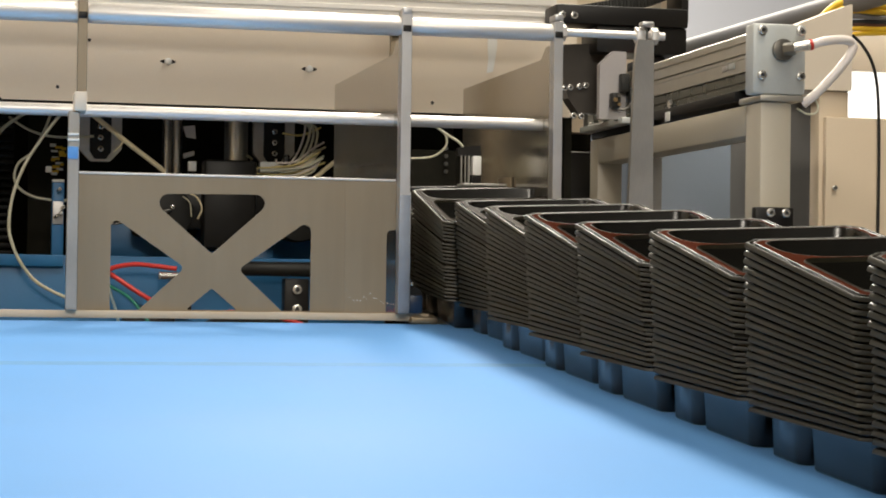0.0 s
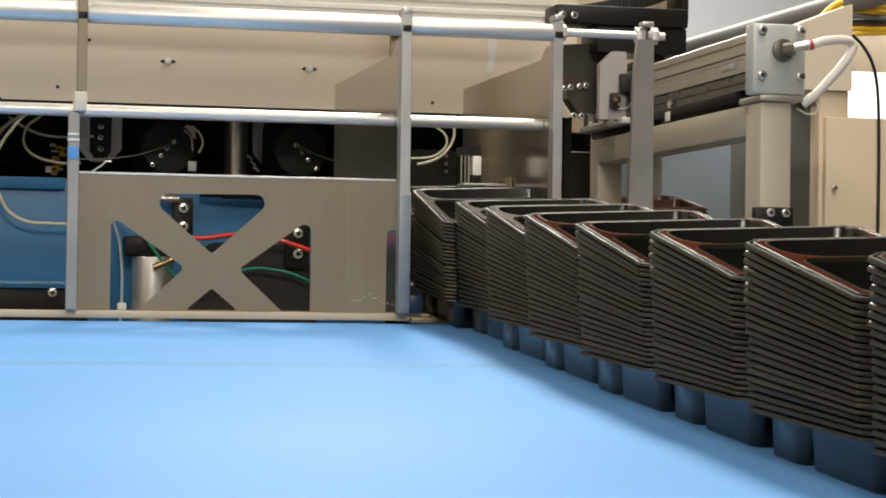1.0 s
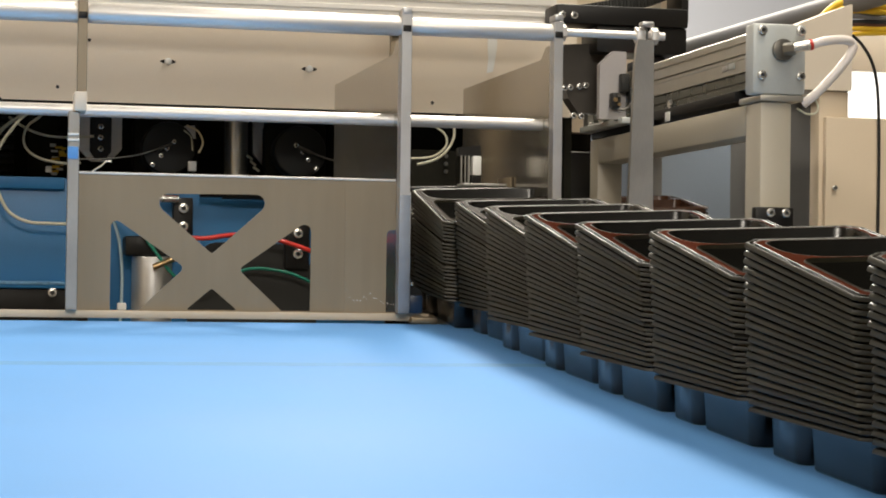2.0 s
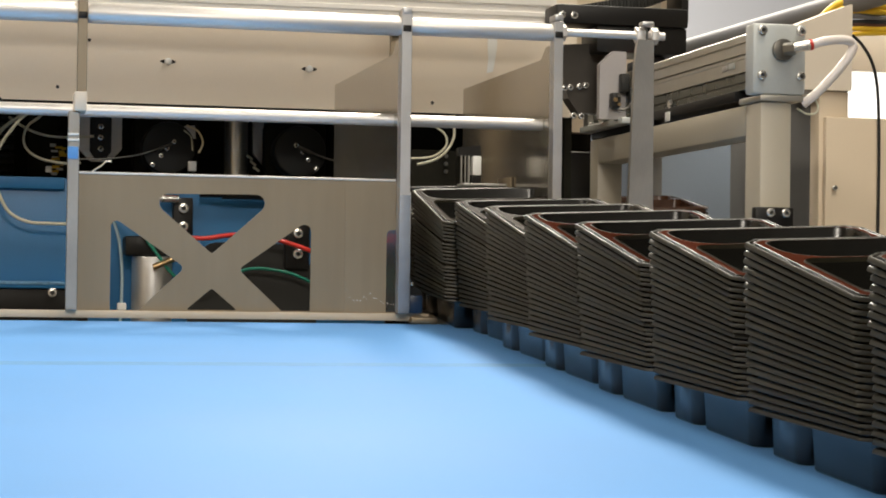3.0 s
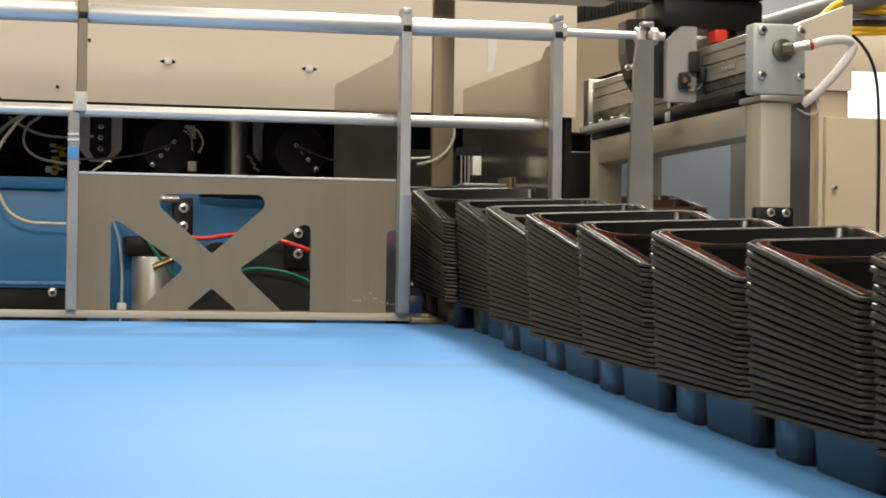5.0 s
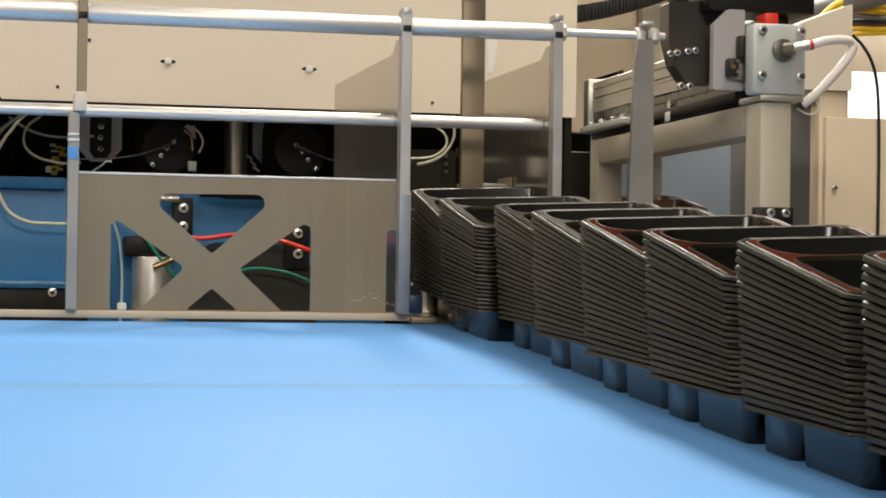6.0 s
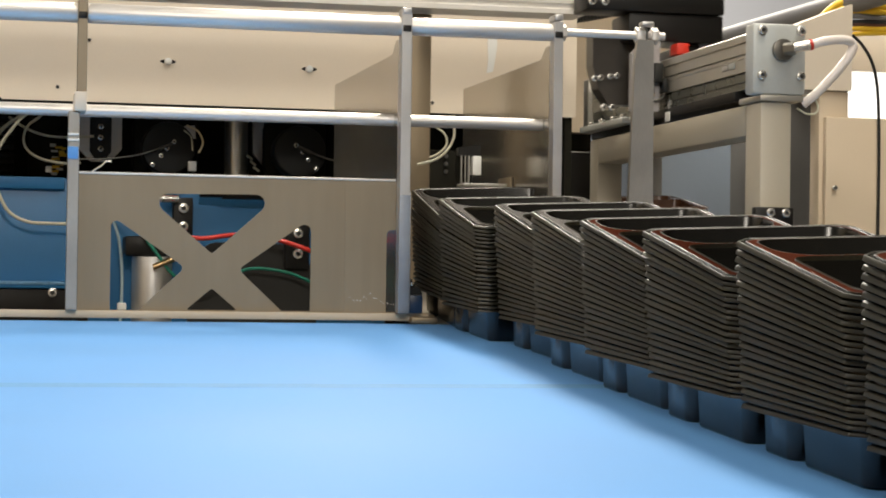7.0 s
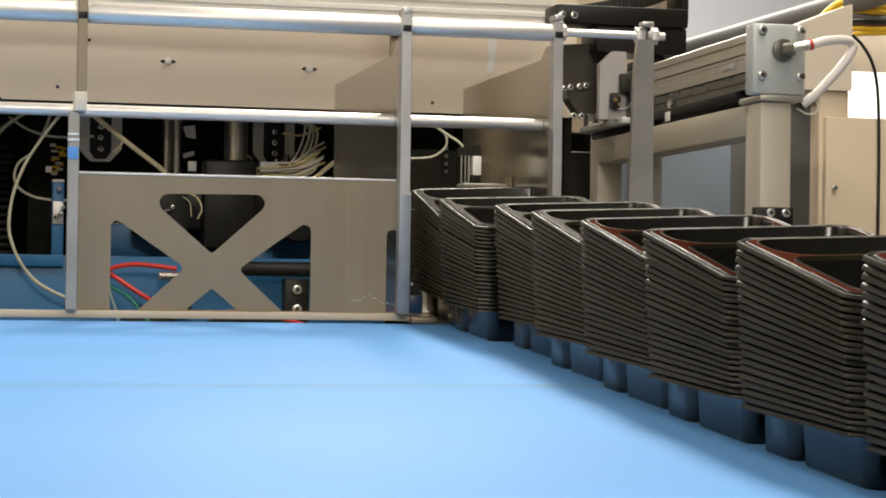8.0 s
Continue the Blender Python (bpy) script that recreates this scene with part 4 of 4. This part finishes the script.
part("cross_block", box(0.797, 0.9255, 2.625, 2.70, 1.3155, 1.3515, 0.003), BLACK, pusher)
for x in (0.7455, 0.7625):
    screw(pusher, x, 2.62, 1.3625, 0.0052)
for x in (0.762, 0.770, 0.783, 0.792):
    screw(pusher, x, 2.66, 1.268 + (x - 0.762) * 0.15, 0.0042)
for x in (0.775, 0.786):
    screw(pusher, x, 2.66, 1.231, 0.0046)
part("red_cap", box(0.8510, 0.8670, 2.590, 2.620, 1.2960, 1.3105, 0.002), RED_CAP, pusher, "red plastic cap")
beam = plate([Vector(p) for p in ((2.685, 1.354), (2.745, 1.354), (2.745, 1.394), (2.685, 1.394), (2.685, 1.384), (2.689, 1.382), (2.689, 1.375), (2.685, 1.373), (2.685, 1.368), (2.688, 1.366), (2.688, 1.362), (2.685, 1.360))],
             [], lambda u, v, w: (w - 0.45, u, v), 1.207)
part("cross_beam", beam, PALE_ALU, pusher, "grooved aluminium cross beam", smooth=False)
part("hanging_bar", box(0.537, 0.564, 2.7465, 2.757, 1.0, 1.41, 0.001), STEEL, pusher, "grey steel push bar")

# ---------------------------------------------------------------- cabinets and wall beyond
rear_cover = thing("rear_cover", (0.95, 3.03, 0.0), "cream machine cover behind the actuator with a handle slot", "machine cover")
part("cover", plate(rounded([(0.862, 1.235), (1.036, 1.235), (1.036, 1.52), (0.862, 1.52)], 0.003),
                    [rounded([(0.905, 1.318), (0.955, 1.335), (0.955, 1.329), (0.905, 1.312)], 0.0015)], facing(3.0), 0.03), BEIGE, rear_cover, "cream cover", smooth=False)
part("slot_back", box(0.90, 0.96, 3.031, 3.034, 1.305, 1.342, 0), SOCKET, rear_cover)
part("cover_post", box(0.975, 1.005, 2.97, 2.9995, 1.20, 1.52, 0.002), CREAM_GREY, rear_cover)
part("leg", box(1.0215, 1.0365, 3.05, 3.09, 0.0, 1.234, 0.002), EDGE_GREY, rear_cover)
part("support", box(0.875, 0.915, 3.035, 3.075, 0.0, 1.50, 0.002), DARK, rear_cover)
chain = thing("drag_chain", (0.93, 2.93, 1.36), "black ribbed cable chain above the actuator", "cable chain")
for k in range(36):
    x = 0.812 + 0.0055 * k
    z = 1.4055 + 0.13 * (x - 0.8365) + 0.85 * max(0.0, x - 0.8365) ** 2
    part("chain_link", box(x, x + 0.0050, 2.92, 2.95, z - 0.0125, z + 0.0125, 0.0012), RUBBER, chain)
part("chain_hanger", box(1.0235, 1.035, 2.93, 2.9995, 1.403, 1.52, 0.001), BLACK, chain)
cabinet = thing("control_cabinet", (1.15, 2.75, 0.0), "beige control cabinet beside the machine", "cabinet")
part("body", box(1.0739, 1.55, 2.4950, 2.5045, 0, 1.2265, 0.002), BEIGE, cabinet)
part("cabinet_post", box(1.0680, 1.1100, 2.505, 2.535, 0, 1.2615, 0.002), BEIGE, cabinet)
part("side_panel", box(1.0680, 1.0720, 2.5355, 2.832, 0, 1.2540, 0.001), EDGE_GREY, cabinet, "dark grey side panel")
screw(cabinet, 1.0865, 2.495, 1.1325, 0.0035)
cover_box = thing("cable_cover", (1.05, 2.55, 1.2585), "cream angled cable cover on the cabinet", "cable cover")
part("body", plate(rounded([(1.036, 1.348), (1.112, 1.378), (1.112, 1.262), (1.036, 1.262)], 0.002), [], facing(2.50), 0.10), CREAM, cover_box, smooth=False)
lit = thing("glowing_white_panel", (1.6, 3.025, 1.25), "white panel behind the cabinet, its overexposed brightness added as glow", "window")
part("panel", box(1.335, 1.9, 3.02, 3.03, 1.25, 1.3475, 0.001), GLOW, lit)
part("panel_head", box(1.335, 1.9, 3.0, 3.03, 1.3478, 1.405, 0.001), CREAM, lit)
wire_bundle = thing("yellow_cable_bundle", (1.25, 2.72, 1.37), "bundle of yellow and black cables over the cabinet", "cable bundle")
for k, (z, r, mat, what) in enumerate(((1.412, 0.0052, YELLOW, "yellow cable"), (1.4035, 0.0050, YELLOW, "yellow cable"), (1.3960, 0.0046, YELLOW, "yellow cable"), (1.3890, 0.0042, RAIL_GREY, "grey cable"),
                                       (1.3815, 0.0040, RUBBER, "black cable"), (1.3755, 0.0036, BROWN_CABLE, "brown cable"), (1.3695, 0.0040, YELLOW, "yellow cable"), (1.3640, 0.0034, YELLOW, "yellow cable"))):
    part("cable", tube([(1.15, 2.72 + 0.004 * (k % 3), z - 0.034), (1.19, 2.71, z - 0.002 * math.sin(2 * k)), (1.26, 2.70, z + 0.003 + 0.002 * math.cos(k)), (1.4, 2.70, z + 0.012)], r), mat, wire_bundle, what)
drop = thing("black_cable", (1.148, 2.49, 0.9), "thin black cable hanging in front of the cabinet", "cable")
part("cable", tube([(1.108, 2.49, 1.335), (1.122, 2.49, 1.322), (1.136, 2.49, 1.30), (1.144, 2.49, 1.265), (1.147, 2.49, 1.20), (1.147, 2.49, 1.10), (1.145, 2.49, 0.9)], 0.0021), RUBBER, drop)
rear = thing("rear_cabinet", (1.1, 3.2, 0.0), "blue-grey cabinet seen through the stand", "cabinet")
part("body", box(1.02, 1.2085, 3.15, 3.5, 0, 1.27, 0.004), BLUE_GREY, rear)
part("door_edge", box(1.2090, 1.24, 3.16, 3.5, 0, 1.27, 0.003), EDGE_GREY, rear)
# Black block with a blue tube, added to fill a dark gap
fill_block = thing("dark_fill_block", (0.80, 2.88, 0.0), "black block added to fill the dark gap beside the chute", "motor")
part("body", box(0.778, 0.862, 2.84, 2.95, 0.95, 1.195, 0.006), BLACK, fill_block)
part("cap", box(0.778, 0.826, 2.845, 2.94, 1.1955, 1.300, 0.004), BLACK, fill_block)
part("foot", box(0.78, 0.825, 2.85, 2.94, 0.0, 0.9495, 0.002), DARK, fill_block)
part("blue_tube", tube([(0.765, 2.83, 1.235), (0.775, 2.83, 1.215), (0.783, 2.83, 1.195), (0.786, 2.84, 1.17)], 0.003), BLUE, fill_block, "blue tube")
rail = thing("overhead_rail", (1.1, 2.75, 1.30), "grey overhead cable rail", "rail")
part("bar", rod((0.93, 3.3, 1.332), (1.30, 2.507, 1.4404), 0.017, n=20), RAIL_GREY, rail)


# ---------------------------------------------------------------- movement
RISE = 0.0885 * DEPTH
LIFT = [(0, 0), (0.3, 0.0), (0.4, 0.045), (0.5, 0.165), (0.6, 0.58), (0.7, 0.975), (0.75, 1.0), (3.2, 1.0), (3.3, 0.86), (3.4, 0.59), (3.5, 0.19), (3.6, 0.085), (3.7, 0.0),
        (4.3, 0.0), (4.4, 0.05), (4.5, 0.18), (4.6, 0.58), (4.7, 0.96), (4.75, 1.0), (7.2, 1.0), (7.3, 0.86), (7.4, 0.59), (7.5, 0.19), (7.6, 0.085), (7.7, 0.0), (8.0, 0.0)]
DRUM = [(0, -0.078), (0.2, -0.078), (0.3, -0.06), (0.4, -0.026), (0.5, -0.024), (0.6, -0.015), (0.7, 0.0), (3.25, 0.0), (3.4, -0.017), (3.5, -0.024), (3.6, -0.026), (3.7, -0.058), (3.8, -0.078),
        (4.2, -0.078), (4.3, -0.06), (4.4, -0.026), (4.5, -0.024), (4.6, -0.015), (4.7, 0.0), (7.25, 0.0), (7.4, -0.017), (7.5, -0.024), (7.6, -0.026), (7.7, -0.058), (7.8, -0.078), (8.0, -0.078)]
HEAD = [(0, 0.0), (0.2, 0.0), (0.3, 0.03), (0.4, 0.063), (0.5, 0.067), (0.6, 0.12), (0.7, 0.17), (3.25, 0.17), (3.4, 0.12), (3.5, 0.067), (3.6, 0.063), (3.7, 0.03), (3.8, 0.0),
        (4.2, 0.0), (4.3, 0.03), (4.4, 0.063), (4.5, 0.067), (4.6, 0.12), (4.7, 0.17), (7.25, 0.17), (7.4, 0.12), (7.5, 0.067), (7.6, 0.063), (7.7, 0.03), (7.8, 0.0), (8.0, 0.0)]
PUSH = [(0, 0.0), (4.4, 0.0), (4.5, 0.018), (4.6, 0.06), (4.7, 0.12), (5.2, 0.36), (5.5, 0.437), (5.6, 0.44), (6.4, 0.44), (6.5, 0.435), (6.6, 0.412), (6.7, 0.34), (6.8, 0.27), (6.9, 0.20), (7.0, 0.14), (7.1, 0.07), (7.2, 0.02), (7.3, 0.0), (8.0, 0.0)]

# the hose straps: height of the gripper, shift along x and z, turn in degrees
SWING_LEFT = [(0, 0, 0, 0), (0.03, 0.012, 0, 3), (0.063, 0.050, 0.002, 12), (0.067, 0.053, 0.0135, 16), (0.12, 0.055, 0.040, 26), (0.17, 0.055, 0.095, 33)]
SWING_RIGHT = [(0, 0, 0, 0), (0.03, -0.009, 0.006, 6), (0.063, -0.0445, 0.018, 11), (0.067, -0.045, 0.027, 14), (0.12, -0.05, 0.057, 22), (0.17, -0.05, 0.115, 30)]


def motions():
    up = PLACE[lift.name]
    walk(lift, [(t, Matrix.Translation((0, 0, RISE * s)) @ up) for t, s in LIFT])
    for links, base, y, step, shapes in CHAINS:
        lines = [bent_line(shapes, share) for _, share in LIFT]
        for i, ob in enumerate(links):
            walk(ob, [(t, chain_pose(line, (i + 0.5) * step, base, y)) for (t, _), line in zip(LIFT, lines)])
    walk(drum_hose, [(t, Matrix.Translation((0.012 * (s - 1), 0, 0.054 * (s - 1))) @ PLACE[drum_hose.name]) for t, s in LIFT])
    walk(drums, [(t, Matrix.Translation((0, 0, DEPTH * s)) @ PLACE[drums.name]) for t, s in DRUM])
    walk(head, [(t, Matrix.Translation((0, 0, DEPTH * s)) @ PLACE[head.name]) for t, s in HEAD])
    for ob, side, table in ((strap_left, 1, SWING_LEFT), (strap_right, -1, SWING_RIGHT)):
        rows = []
        for t, u in HEAD:
            dx, dz, turn = [float(np.interp(u, [r[0] for r in table], [r[k] for r in table])) for k in (1, 2, 3)]
            rows.append((t, Matrix.Translation((DEPTH * dx, 0, DEPTH * dz)) @ PLACE[ob.name] @ pose(0, 0, 0, 0, -side * turn, 0)))
        walk(ob, rows)
    walk(pusher, [(t, Matrix.Translation((0, -s, 0)) @ PLACE[pusher.name]) for t, s in PUSH])
    # the bar meets the last stack 0.2575 m on its way and carries the row with it
    shift = [(0, 0.0), (4.97, 0.0), (5.2, 0.56), (5.5, 0.985), (5.6, 1.0), (8.0, 1.0)]
    for ob, (x0, y0, x1, y1) in zip(stacks, ROW):
        a, b = stack_pose(x0, y0), stack_pose(x1, y1)
        walk(ob, [(t, Matrix.Translation(a.translation.lerp(b.translation, u)) @ a.to_quaternion().slerp(b.to_quaternion(), u).to_matrix().to_4x4()) for t, u in shift])
    walk(elevator, [(t, Matrix.Translation((0, 0, 0.045 * (u - 1))) @ PLACE[elevator.name]) for t, u in LIFT])
    walk(far_pile, [(t, Matrix.Translation((0, 0, 0.045 * (u - 1))) @ PLACE[far_pile.name]) for t, u in LIFT])
    for ob in seams:
        walk(ob, [(t, PLACE[ob.name] @ Matrix.Translation((0, -0.171 * u, 0))) for t, u in shift])


motions()
